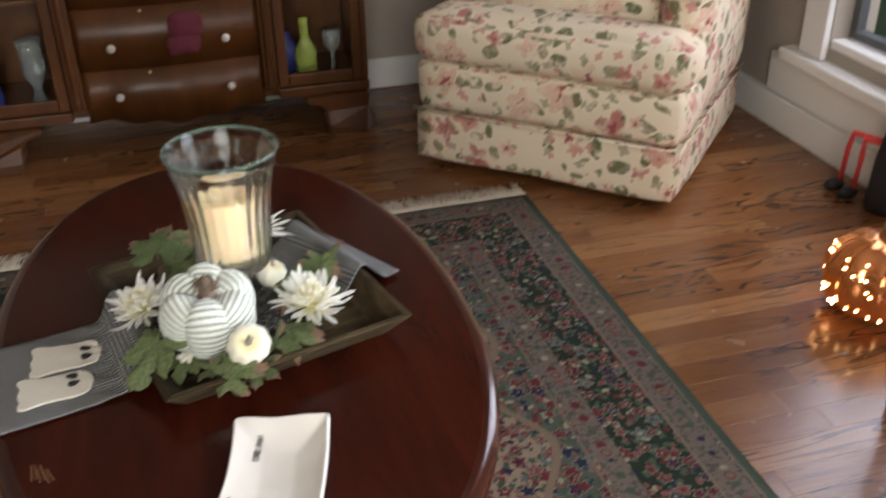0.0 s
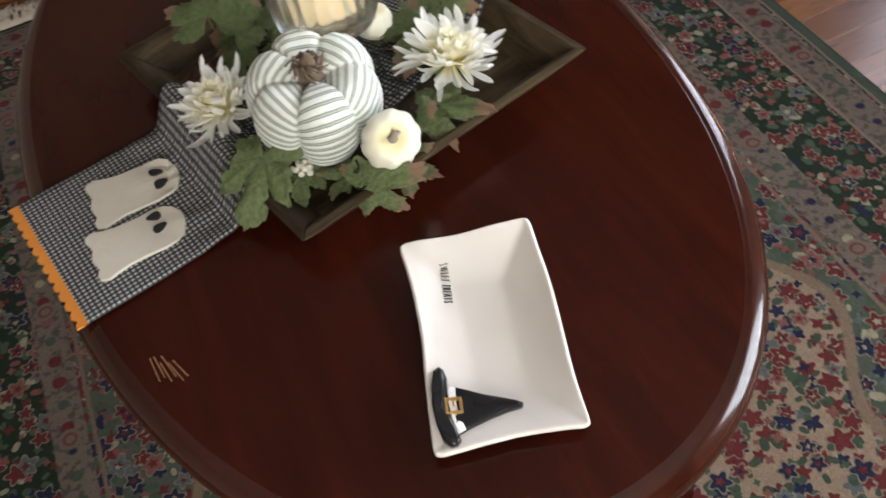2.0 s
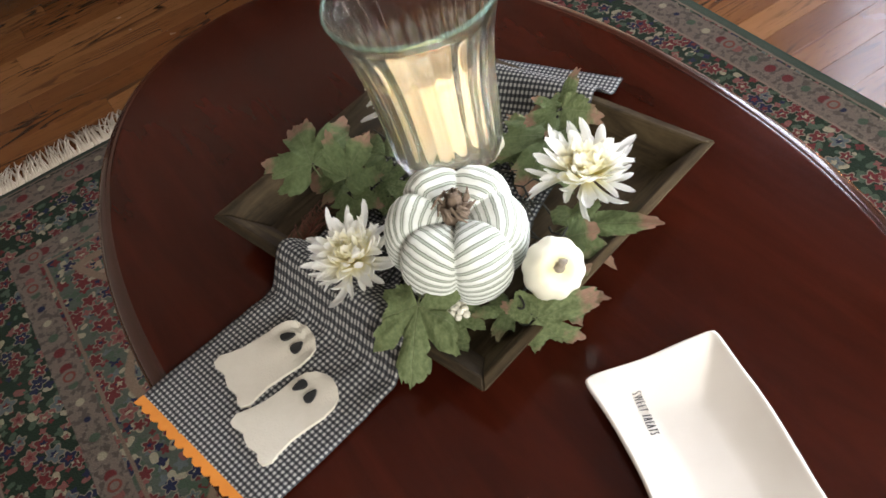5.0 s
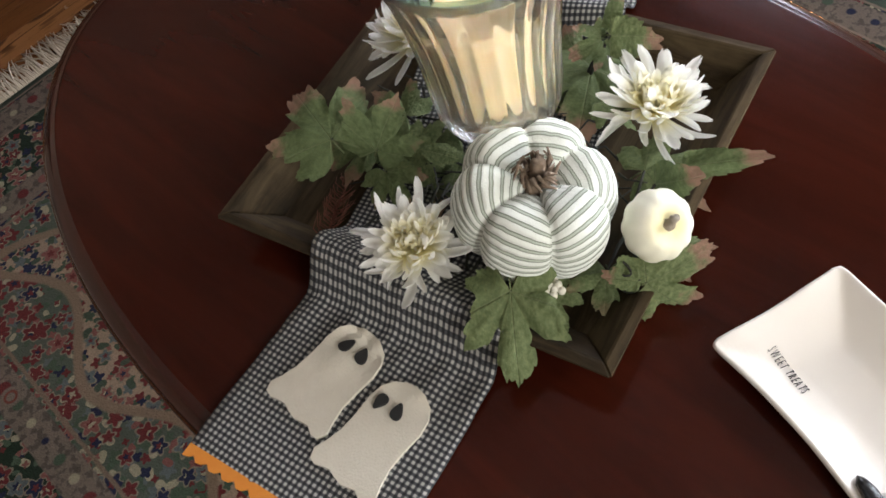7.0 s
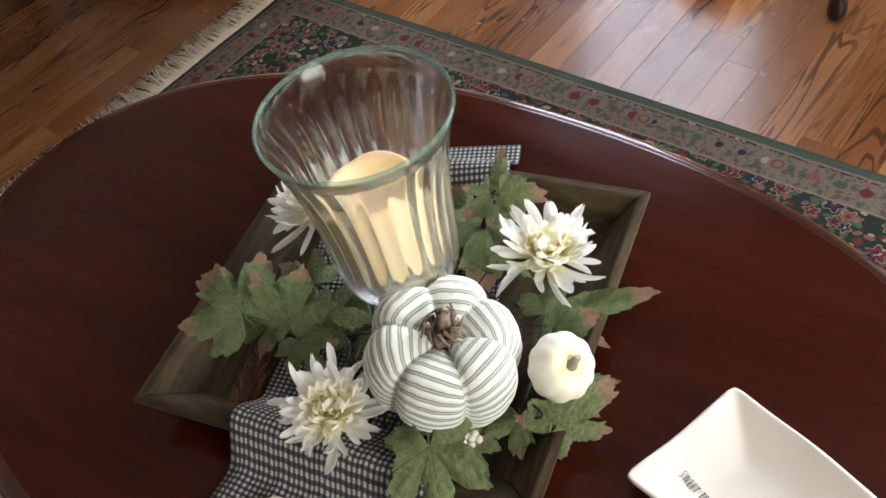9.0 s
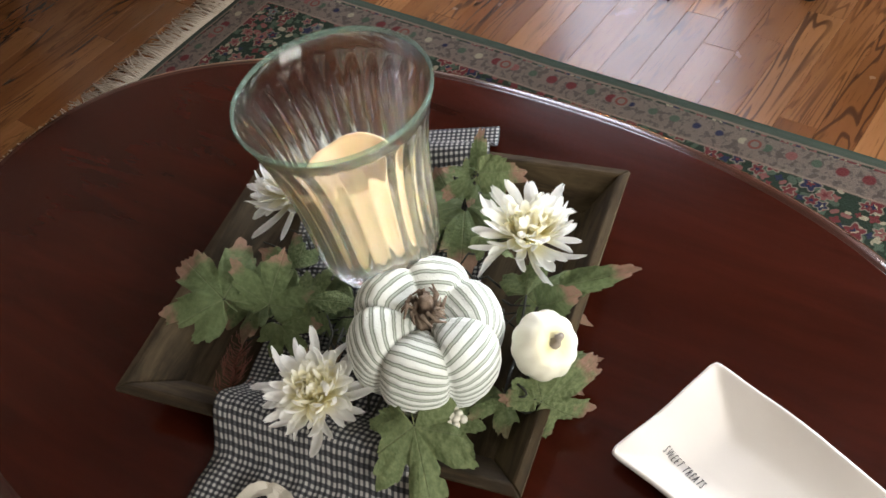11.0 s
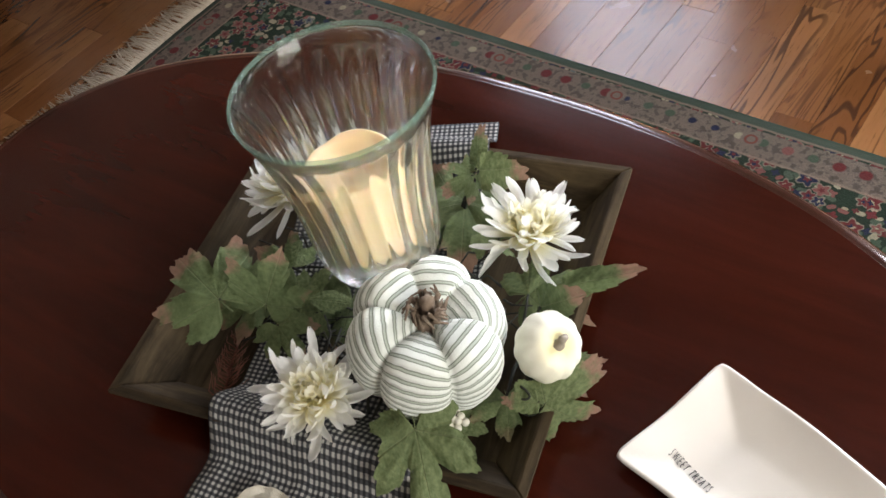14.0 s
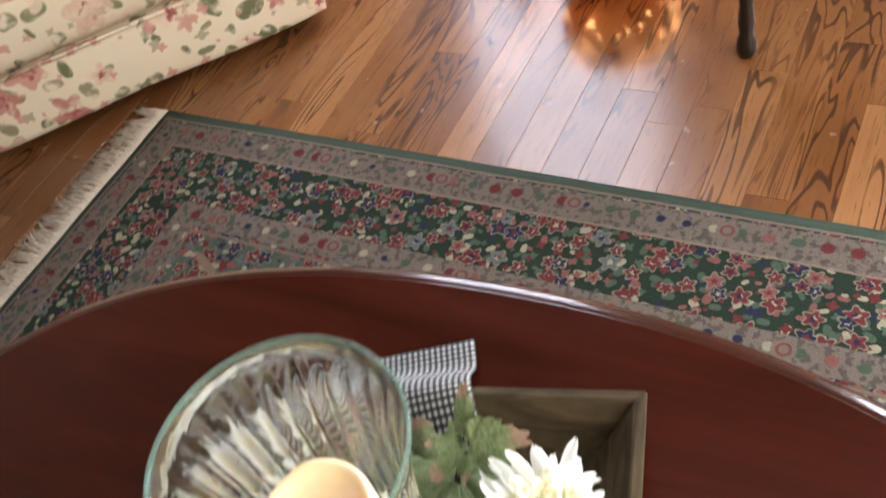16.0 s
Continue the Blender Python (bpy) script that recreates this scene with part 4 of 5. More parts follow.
def cloth_pumpkin(m):
    pk = thing("cloth_pumpkin", "stuffed pumpkin in sage and white striped ticking", "pumpkin", m=m)
    bm = bmesh.new()
    uv = bm.loops.layers.uv.new("UVMap")
    NA, NB = LOBES * 20, 110
    R, HH = 0.0560, 0.049
    rings = []
    for j in range(NB + 1):
        b = math.pi * (0.015 + 0.97 * j / NB)
        row = []
        for i in range(NA):
            a = 2 * math.pi * i / NA
            k = (a * LOBES / (2 * math.pi)) % 1.0
            seam = abs(2 * k - 1)
            lobe = int(a * LOBES / (2 * math.pi))
            puff = math.sqrt(max(0.0, 1 - (0.96 * seam) ** 2.6))
            sz = 1 + 0.07 * math.sin(lobe * 2.4 + 1)
            rr = R * (0.79 + 0.21 * puff * sz) * math.sin(b) ** 0.74
            z = -HH * math.cos(b) * (0.84 + 0.16 * puff) * (1.0 if b < 1.57 else sz)
            if b > 1.9:
                z -= 0.026 * ((b - 1.9) / 1.2) ** 2.4
            wr = 0.0006 * noise.noise((math.cos(a) * 9, math.sin(a) * 9, b * 5))
            arc = pumpkin_stripe(lobe, k, rr, z)
            # stripes stand a hair proud where the cloth puckers
            rr += 0.0007 * math.cos(2 * math.pi * (arc - 0.2)) * puff
            row.append((bm.verts.new(((rr + wr) * math.cos(a), (rr + wr) * math.sin(a), z)), rr, z))
        rings.append(row)
    for lo, hi in zip(rings, rings[1:]):
        for i in range(NA):
            q = (lo[i], lo[(i + 1) % NA], hi[(i + 1) % NA], hi[i])
            face = bm.faces.new([v for v, *_ in q])
            lobe, k0 = int(i * LOBES / NA), (i * LOBES / NA) % 1.0
            for loop, (_, rr, z), dk in zip(face.loops, q, (0, 1, 1, 0)):
                k = k0 + dk * LOBES / NA
                loop[uv].uv = (k, pumpkin_stripe(lobe, k, rr, z))
    bm.faces.new([v for v, *_ in rings[0]][::-1])
    bm.faces.new([v for v, *_ in rings[-1]])
    # the cloth gives way where it leans against the glass
    for v in bm.verts:
        w = m @ v.co
        d = Vector((w.x - GX, w.y - GY))
        if w.z > TZ + 0.060 and d.length < 0.0445:
            d = d.normalized() * 0.0445
            v.co = m.inverted() @ Vector((GX + d.x, GY + d.y, w.z))
    part("cloth_body", bm, TICKING, pk)
    rnd = random.Random(11)
    bm = bmesh.new()
    add_lathe(bm, [(0.0100, 0.016), (0.0100, 0.025), (0.0062, 0.033), (0.0050, 0.041), (0.0042, 0.0475), (0.0012, 0.0480)], 20, lambda a, r, z: r * (1 + 0.16 * math.sin(a * 5 + z * 60) + 0.10 * math.sin(a * 11 - z * 90)))
    for k in range(26):
        a = k * 0.24 + rnd.random() * 0.4
        r = 0.010 + 0.008 * rnd.random()
        fibre = add_tube(bmesh.new(), [(0.004 * math.cos(a), 0.004 * math.sin(a), 0.028), (r * 0.7 * math.cos(a), r * 0.7 * math.sin(a), 0.037 + 0.008 * rnd.random()), (r * math.cos(a + 0.5), r * math.sin(a + 0.5), 0.031 + 0.012 * rnd.random())], [0.0021, 0.0016, 0.0007], 5)
        part("stem_fibre", fibre, STEM, pk)
    part("stem", bm, STEM, pk, "ragged brown stem")
    return pk


cloth_pumpkin(Matrix.Translation((-0.1031, -0.1499, TZ + 0.0669)) @ pose(0, 0, 0, 8, -7, 55))


def facing(x, y, z, nx, ny, nz, spin=0):
    q = Vector((nx, ny, nz)).to_track_quat("Z", "Y").to_matrix().to_4x4()
    return Matrix.Translation((x, y, z)) @ q @ pose(0, 0, 0, 0, 0, spin)


def small_gourd(m, s, label):
    g = thing("small_pumpkin", label, "pumpkin", "small cream pumpkins", m=m)

    def ribs(a, r, z):
        return r * (1 - 0.055 * (abs(math.cos(a * 5)) ** 4)) * (1 + 0.03 * math.sin(a * 2 + 1))

    prof = []
    for j in range(19):
        b = math.pi * (0.02 + 0.96 * j / 18)
        z = -0.0215 * math.cos(b) - (0.007 * ((b - 2.3) / 0.8) ** 2 if b > 2.3 else 0)
        prof.append((0.0262 * s * math.sin(b) ** 0.8, z * s))
    part("gourd", add_lathe(bmesh.new(), prof, 54, ribs), CREAM_SQUASH, g)
    bm = bmesh.new()
    pts = [(0, 0, 0.010 * s), (0.0005, 0, 0.017 * s), (0.002 * s, 0.001, 0.0205 * s), (0.0045 * s, 0.002, 0.023 * s)]
    add_tube(bm, pts, [0.0075 * s, 0.0042 * s, 0.0028 * s, 0.0036 * s], 10)
    for v in bm.verts:
        a = math.atan2(v.co.y, v.co.x)
        v.co.x, v.co.y = v.co.x * (1 + 0.18 * math.cos(5 * a)), v.co.y * (1 + 0.18 * math.cos(5 * a))
    part("stem", bm, GOURD_STEM, g, "grey-brown dried stem")
    return g


small_gourd(facing(-0.0656, -0.2225, TZ + 0.0600, -0.05, -0.66, 0.70, 20), 0.92, "small cream pumpkin tilted beside the striped one")
small_gourd(Matrix.Translation((-0.0205, -0.0550, TZ + 0.046)) @ pose(0, 0, 0, 16, 4, 80), 0.74, "small cream pumpkin half hidden behind the flowers")

# ---------------------------------------------------------------- artificial chrysanthemums


def chrysanthemum(m, radius, seed, label):
    fl = thing("chrysanthemum", label, "flower", "white chrysanthemums", m=m)
    rnd = random.Random(seed)
    bm = bmesh.new()
    uv = bm.loops.layers.uv.new("UVMap")
    layers = [(10, 0.98, -10, 0.068), (18, 0.92, 6, 0.072), (26, 0.80, 22, 0.075), (34, 0.68, 36, 0.075), (36, 0.58, 50, 0.072), (30, 0.50, 64, 0.066), (20, 0.46, 80, 0.060)]
    for count, ln, lift, broad in layers:
        for k in range(count):
            a = 2 * math.pi * (k + rnd.random() * 0.9) / count
            e = radians(max(-15, lift + rnd.gauss(0, 13)))
            L = radius * ln * (0.76 + 0.32 * rnd.random())
            W = radius * broad * (0.75 + 0.55 * rnd.random())
            curl = max(-0.2, rnd.gauss(0.45, 0.5))
            bend = rnd.gauss(0, 0.60)
            cup = 0.35 + 0.45 * rnd.random()
            fwd, up = Vector((math.cos(a), math.sin(a), 0)), Vector((0, 0, 1))
            side = Vector((-math.sin(a), math.cos(a), 0))
            rows = []
            steps = 9
            p = fwd * radius * 0.05
            for i in range(steps + 1):
                t = i / steps
                ang = e + curl * t * t
                d = fwd * math.cos(ang) + up * math.sin(ang) + side * bend * t
                if i:
                    p = p + d.normalized() * L / steps
                # narrow at the base, broad near the end, blunt and notched at the tip
                w = W * (0.34 + 0.66 * math.sin(min(1.0, t / 0.74) * math.pi / 2) ** 1.6) * math.sqrt(max(0.06, 1 - max(0.0, (t - 0.74) / 0.27) ** 2.2))
                n = up * math.cos(ang) - fwd * math.sin(ang)
                notch = d.normalized() * (-0.05 * L if i == steps else 0.0)
                rows.append([(bm.verts.new(p + side * w * c + n * w * cup * c * c + (notch if c == 0 else Vector((0, 0, 0)))), t, c) for c in (-1, -0.5, 0, 0.5, 1)])
            for lo, hi in zip(rows, rows[1:]):
                for i in range(4):
                    q = (lo[i], lo[i + 1], hi[i + 1], hi[i])
                    face = bm.faces.new([v for v, *_ in q])
                    for loop, (_, t, c) in zip(face.loops, q):
                        loop[uv].uv = (c, ln * (0.20 + 0.80 * t))
    part("petals", bm, PETAL, fl, "loose white petals, yellow towards the heart")
    bm = bmesh.new()
    add_lathe(bm, [(radius * 0.05, -radius * 0.20), (radius * 0.14, -radius * 0.10), (radius * 0.15, radius * 0.02), (radius * 0.06, radius * 0.10)], 10)
    part("heart", bm, FLOWER_HEART, fl, "pale yellow heart")
    add = bmesh.new()
    add_tube(add, [(0, 0, -radius * 0.1), (0.002, 0.002, -radius * 0.4), (0.004, 0.0, -radius * 0.7)], 0.0016, 6)
    part("stalk", add, TWIG, fl)
    return fl


chrysanthemum(facing(-0.1745, -0.1045, TZ + 0.056, -0.30, -0.12, 0.94, 10), 0.047, 3, "white artificial chrysanthemum with a yellow heart near the gingham")
chrysanthemum(facing(0.0150, -0.1560, TZ + 0.056, 0.05, -0.12, 0.98, 70), 0.052, 9, "white artificial chrysanthemum leaning over the tray's corner")
chrysanthemum(facing(-0.0340, 0.0390, TZ + 0.058, -0.10, 0.20, 0.97, 140), 0.054, 13, "white artificial chrysanthemum behind the glass")

# ---------------------------------------------------------------- cloth leaves


HALF_LEAF = ((0, 1.0), (6, 0.86), (10, 0.87), (15, 0.72), (20, 0.72), (24, 0.52), (28, 0.42), (34, 0.50), (38, 0.66), (42, 0.66), (47, 0.80), (53, 0.90), (58, 0.77), (63, 0.77), (68, 0.62), (75, 0.60), (83, 0.44), (90, 0.48), (98, 0.62), (106, 0.68), (113, 0.55), (120, 0.53), (132, 0.40), (150, 0.24))
HALF_BLADE = ((0, 1.0), (4, 0.88), (8, 0.86), (12, 0.72), (17, 0.70), (22, 0.55), (28, 0.52), (36, 0.42), (45, 0.40), (60, 0.28), (80, 0.22), (110, 0.15), (150, 0.08))


def leaf_mesh(name, seed, lobes=5, mat=LEAF):
    """A leaf of length one, from its stalk at the origin to the tip at y = 1: five toothed lobes, or one toothed blade."""
    rnd = random.Random(seed)
    bm = bmesh.new()
    uv = bm.loops.layers.uv.new("UVMap")
    half = HALF_LEAF if lobes == 5 else HALF_BLADE
    sides = []
    for _ in range(2):
        stretch, grow = 1 + rnd.gauss(0, 0.05), 1 + rnd.gauss(0, 0.06)
        sides.append(([a * stretch for a, _r in half], [1.0] + [r * grow * (1 + rnd.gauss(0, 0.045)) for _a, r in half[1:]]))
    K, RINGS = 160, 6
    centre = bm.verts.new((0, 0, 0))
    rim = []
    for k in range(K):
        th = -148 + 296 * k / (K - 1)
        angles, radii = sides[th > 0]
        r = float(np.interp(abs(th), angles, radii)) * (1 + 0.075 * (rnd.random() - 0.5))
        rim.append((radians(th), r))
    fold, droop, wavy = 0.10 + 0.08 * rnd.random(), 0.16 + 0.16 * rnd.random(), rnd.random() * 6
    cols = []
    for th, r in rim:
        col = []
        for j in range(1, RINGS + 1):
            t = j / RINGS
            x, y = r * t * math.sin(th), r * t * math.cos(th)
            z = fold * abs(x) - droop * (x * x + y * y) + 0.05 * math.sin(th * 5 + wavy) * t * t
            z -= 0.05 * abs(math.sin(th * 2.6)) * t
            z += 0.09 * noise.noise((x * 4 + seed, y * 4, seed * 0.7)) * t
            col.append(bm.verts.new((x, y, z)))
        cols.append(col)
    for a, b in zip(cols, cols[1:]):
        bm.faces.new((centre, b[0], a[0]))
        for j in range(RINGS - 1):
            bm.faces.new((a[j], b[j], b[j + 1], a[j + 1]))
    for f in bm.faces:
        for loop in f.loops:
            loop[uv].uv = (loop.vert.co.x, loop.vert.co.y)
    add_tube(bm, [(0, 0.02, -0.004), (0, -0.10, -0.02), (0.02, -0.24, -0.07)], [0.014, 0.013, 0.010], 5)
    bm.normal_update()
    me = bpy.data.meshes.new(name)
    bm.to_mesh(me)
    bm.free()
    me.materials.append(mat)
    me.shade_smooth()
    return me


LEAVES = [leaf_mesh("leaf", 20 + i) for i in range(4)] + [leaf_mesh("leaf", 40 + i, 3) for i in range(2)] + [leaf_mesh("russet_leaf", 50, 3, RUSSET_LEAF), leaf_mesh("russet_leaf", 51, 5, RUSSET_LEAF), leaf_mesh("russet_leaf", 52, 5, RUSSET_LEAF)]


def place_leaf(parent, kind, base, tip, face, wide=1.0):
    """A leaf of a spray from base to tip; face is the way that its upper side looks."""
    base, tip = Vector(base), Vector(tip)
    y = tip - base
    L = y.length
    y.normalize()
    x = y.cross(Vector(face)).normalized()
    m = Matrix((x, y, x.cross(y))).transposed().to_4x4() @ Matrix.Diagonal((L * wide, L, L, 1))
    ob = new("leaf", LEAVES[kind])
    ob.parent = parent
    ob.matrix_local = Matrix.Translation(base - parent.matrix_world.translation) @ m
    return ob


def spray(label, base, leaves, name="leaf_spray"):
    sp = thing(name, label, "foliage", "artificial leaf sprays", m=pose(*base))
    bpy.context.view_layer.update()
    bm = bmesh.new()
    for kind, b, t, face, wide in leaves:
        place_leaf(sp, kind, b, t, face, wide)
        v = Vector(b) - Vector(base)
        add_tube(bm, [(0, 0, 0), v * 0.5 + Vector((0, 0, 0.006)), v], [0.0016, 0.0014, 0.001], 5)
    part("stem", bm, TWIG, sp)
    return sp


Z = TZ
spray("mottled green cloth grape leaves with pinkish rims", (-0.085, -0.035, Z + 0.016), [
    (7, (-0.154, 0.005, Z + 0.070), (-0.146, 0.056, Z + 0.088), (-0.25, -0.35, 0.9), 1.05),
    (8, (-0.137, -0.024, Z + 0.062), (-0.113, -0.030, Z + 0.100), (-0.6, -0.45, 0.65), 1.15),
    (3, (-0.092, -0.004, Z + 0.044), (-0.094, 0.034, Z + 0.054), (-0.1, -0.3, 0.9), 1.0),
    (2, (-0.112, -0.036, Z + 0.048), (-0.100, -0.068, Z + 0.052), (-0.3, -0.3, 0.9), 1.1),
    (8, (-0.142, -0.036, Z + 0.050), (-0.156, -0.072, Z + 0.044), (-0.4, -0.2, 0.9), 0.9),
    (1, (-0.120, 0.006, Z + 0.040), (-0.160, 0.036, Z + 0.036), (-0.2, 0.1, 1.0), 1.0),
    (0, (-0.088, -0.060, Z + 0.034), (-0.135, -0.078, Z + 0.030), (0.0, -0.1, 1.0), 0.9)])
spray("broad green cloth leaf drooping over the gingham", (-0.128, -0.160, Z + 0.014), [
    (1, (-0.160, -0.179, Z + 0.054), (-0.200, -0.219, Z + 0.029), (-0.30, -0.30, 0.9), 0.74),
    (2, (-0.136, -0.186, Z + 0.030), (-0.150, -0.214, Z + 0.024), (-0.1, -0.3, 0.9), 1.0)])
spray("dark green and russet cloth leaves behind the white flower", (0.010, -0.085, Z + 0.014), [
    (2, (0.026, -0.088, Z + 0.046), (-0.024, -0.118, Z + 0.044), (-0.15, -0.25, 0.95), 1.15),
    (0, (0.006, -0.070, Z + 0.036), (-0.012, -0.030, Z + 0.040), (-0.1, -0.2, 0.95), 1.0),
    (7, (0.036, -0.092, Z + 0.070), (0.008, -0.088, Z + 0.076), (-0.2, -0.55, 0.8), 0.85),
    (6, (0.038, -0.098, Z + 0.076), (0.047, -0.132, Z + 0.086), (-0.6, -0.3, 0.7), 1.5),
    (6, (0.044, -0.092, Z + 0.074), (0.060, -0.084, Z + 0.098), (-0.75, -0.2, 0.35), 0.9),
    (3, (0.012, -0.112, Z + 0.038), (0.040, -0.140, Z + 0.030), (0.0, -0.1, 1.0), 0.9),
    (1, (0.030, -0.070, Z + 0.036), (0.060, -0.030, Z + 0.040), (0.0, -0.1, 1.0), 0.8)])
spray("green cloth leaves with russet tips at the tray's edge", (-0.055, -0.190, Z + 0.014), [
    (4, (-0.017, -0.206, Z + 0.060), (0.001, -0.253, Z + 0.087), (-0.65, -0.1, 0.75), 0.70),
    (7, (-0.094, -0.236, Z + 0.038), (-0.058, -0.262, Z + 0.056), (-0.55, -0.55, 0.6), 0.75),
    (6, (-0.096, -0.232, Z + 0.040), (-0.112, -0.216, Z + 0.046), (-0.4, -0.6, 0.7), 1.3),
    (0, (-0.098, -0.206, Z + 0.028), (-0.124, -0.226, Z + 0.032), (-0.3, -0.3, 0.9), 1.1),
    (4, (-0.034, -0.196, Z + 0.050), (-0.038, -0.226, Z + 0.082), (-0.6, -0.2, 0.6), 1.3),
    (2, (-0.020, -0.175, Z + 0.034), (0.020, -0.208, Z + 0.046), (0.0, -0.1, 1.0), 0.9),
    (3, (-0.060, -0.220, Z + 0.026), (-0.040, -0.252, Z + 0.034), (-0.2, -0.3, 0.9), 0.9)])

# dark filler twigs, a tendril, berries and a rusty sprig
rnd = random.Random(31)
filler = thing("filler_greenery", "dark artificial twigs matted under the leaves", "foliage", kind="stuff", m=pose(-0.075, -0.075, Z + 0.010))
bm = bmesh.new()
for k in range(190):
    a, r = rnd.random() * 6.28, 0.095 * math.sqrt(rnd.random())
    x, y = r * math.cos(a), r * math.sin(a)
    b, L = rnd.random() * 6.28, 0.022 + 0.022 * rnd.random()
    z0 = 0.004 + 0.016 * rnd.random()
    add_tube(bm, [(x, y, z0), (x + 0.5 * L * math.cos(b), y + 0.5 * L * math.sin(b), z0 + 0.008), (x + L * math.cos(b + 0.4), y + L * math.sin(b + 0.4), z0 + 0.004 + 0.012 * rnd.random())], [0.0012, 0.001, 0.0006], 4)
part("twigs", bm, TWIG, filler)
tendril = thing("vine_tendril", "thin curled brown vine tendril", "foliage", m=pose(-0.098, -0.228, Z + 0.010))
pts = [(0.006 * math.cos(k * 0.5) * (1 - k / 40), 0.008 * math.sin(k * 0.5) + 0.0004 * k, 0.012 + 0.0011 * k) for k in range(26)]
part("vine", add_tube(bmesh.new(), [(0.008, 0.02, 0.004), (0.008, 0.008, 0.008)] + pts, 0.0009, 5), TWIG, tendril)
berries = thing("berry_cluster", "cluster of tiny white berries under the striped pumpkin", "berries", m=pose(-0.1345, -0.1880, Z + 0.034))
for k in range(11):
    a, r = k * 2.4, 0.0026 * math.sqrt(k)
    bm = bmesh.new()
    bmesh.ops.create_icosphere(bm, subdivisions=2, radius=0.0030, matrix=pose(r * math.cos(a), r * math.sin(a), 0.0035 - 0.0003 * k))
    part("berry", bm, BERRY, berries)
part("stalk", add_tube(bmesh.new(), [(0, 0, 0.002), (0.004, 0.012, -0.008), (0.008, 0.026, -0.024)], 0.0008, 5), TWIG, berries)
sprig = thing("rusty_sprig", "rust-red feathery sprig lying in the tray", "foliage", m=pose(-0.190, -0.012, Z + 0.011))
bm = bmesh.new()
for k in range(30):
    t = k / 30
    x, y = -0.012 + 0.050 * t + 0.004 * math.sin(7 * t), -0.006 + 0.026 * t
    for sgn in (-1, 1):
        a = 0.48 + sgn * (0.9 + 0.5 * rnd.random())
        L = 0.021 * (1 - 0.5 * t) * (0.6 + 0.6 * rnd.random())
        mid = (x + 0.5 * L * math.cos(a), y + 0.5 * L * math.sin(a), 0.005 + 0.007 * rnd.random())
        add_tube(bm, [(x, y, 0.003 + 0.004 * t), mid, (x + L * math.cos(a - 0.5 * sgn), y + L * math.sin(a - 0.5 * sgn), 0.004 + 0.008 * rnd.random())], [0.0005, 0.0004, 0.0002], 4)
add_tube(bm, [(-0.014, -0.007, 0.001), (0.012, 0.008, 0.004), (0.040, 0.020, 0.008)], [0.001, 0.001, 0.0006], 5)
part("needles", bm, RED_TWIG, sprig)

# ---------------------------------------------------------------- floral armchair


def uv_box(bm, scale=1.0, off=0.0):
    uv = bm.loops.layers.uv.verify()
    bm.normal_update()
    for f in bm.faces:
        n = f.normal
        ax = max(range(3), key=lambda i: abs(n[i]))
        for loop in f.loops:
            c = loop.vert.co
            p = ((c.y, c.z), (c.x, c.z), (c.x, c.y))[ax]
            loop[uv].uv = (p[0] * scale + off + 0.13 * ax, p[1] * scale + off * 0.7)
    return bm


def cushion(x0, x1, y0, y1, z0, z1, puff, round_=0.03, n=14):
    """A soft upholstered block: a subdivided box with rounded edges and swollen faces."""
    bm = bmesh.new()
    bmesh.ops.create_cube(bm, size=2.0)
    bmesh.ops.subdivide_edges(bm, edges=bm.edges, cuts=n, use_grid_fill=True)
    c = Vector(((x0 + x1) / 2, (y0 + y1) / 2, (z0 + z1) / 2))
    h = Vector(((x1 - x0) / 2, (y1 - y0) / 2, (z1 - z0) / 2))
    r = min(round_, *h)
    for v in bm.verts:
        p = Vector((v.co.x * h.x, v.co.y * h.y, v.co.z * h.z))
        core = Vector([max(-(h[i] - r), min(h[i] - r, p[i])) for i in range(3)])
        d = p - core
        if d.length > 1e-6:
            p = core + d.normalized() * r
        u = v.co
        for i in range(3):
            if abs(u[i]) > 0.99:
                j, k = (i + 1) % 3, (i + 2) % 3
                p[i] += math.copysign(puff * (1 - u[j] ** 2) * (1 - u[k] ** 2), u[i])
        p += Vector((noise.noise(p * 9), noise.noise(p * 9 + Vector((5, 0, 0))), noise.noise(p * 9 + Vector((0, 5, 0))))) * 0.004
        v.co = c + p
    return bm


CH = Matrix(((0.7269, 0.6868, 0, 0.524), (-0.6868, 0.7269, 0, 1.344), (0, 0, 1, 0), (0, 0, 0, 1)))
chair = thing("armchair", "cream armchair upholstered in rose and leaf chintz", "armchair", m=CH)
CWD = 0.748
for k, (name, dims, puff, rnd_) in enumerate((
        ("base_band", (0.0, CWD, 0.0, 0.74, 0.022, 0.172), 0.004, 0.018),
        ("middle_panel", (0.006, CWD - 0.006, 0.006, 0.30, 0.168, 0.312), 0.012, 0.03),
        ("footrest_pad", (0.0, CWD, -0.006, 0.175, 0.302, 0.445), 0.016, 0.05),
        ("seat_cushion", (0.115, CWD - 0.125, 0.165, 0.66, 0.33, 0.520), 0.02, 0.05),
        ("arm", (CWD - 0.13, CWD + 0.004, 0.14, 0.74, 0.17, 0.62), 0.012, 0.055),
        ("arm", (-0.004, 0.125, 0.16, 0.74, 0.17, 0.62), 0.012, 0.055),
        ("backrest", (0.06, CWD - 0.06, 0.56, 0.76, 0.17, 1.02), 0.03, 0.07))):
    part(name, uv_box(cushion(*dims, puff, rnd_), 1.0, 0.31 * k), CHINTZ, chair)
bm = bmesh.new()
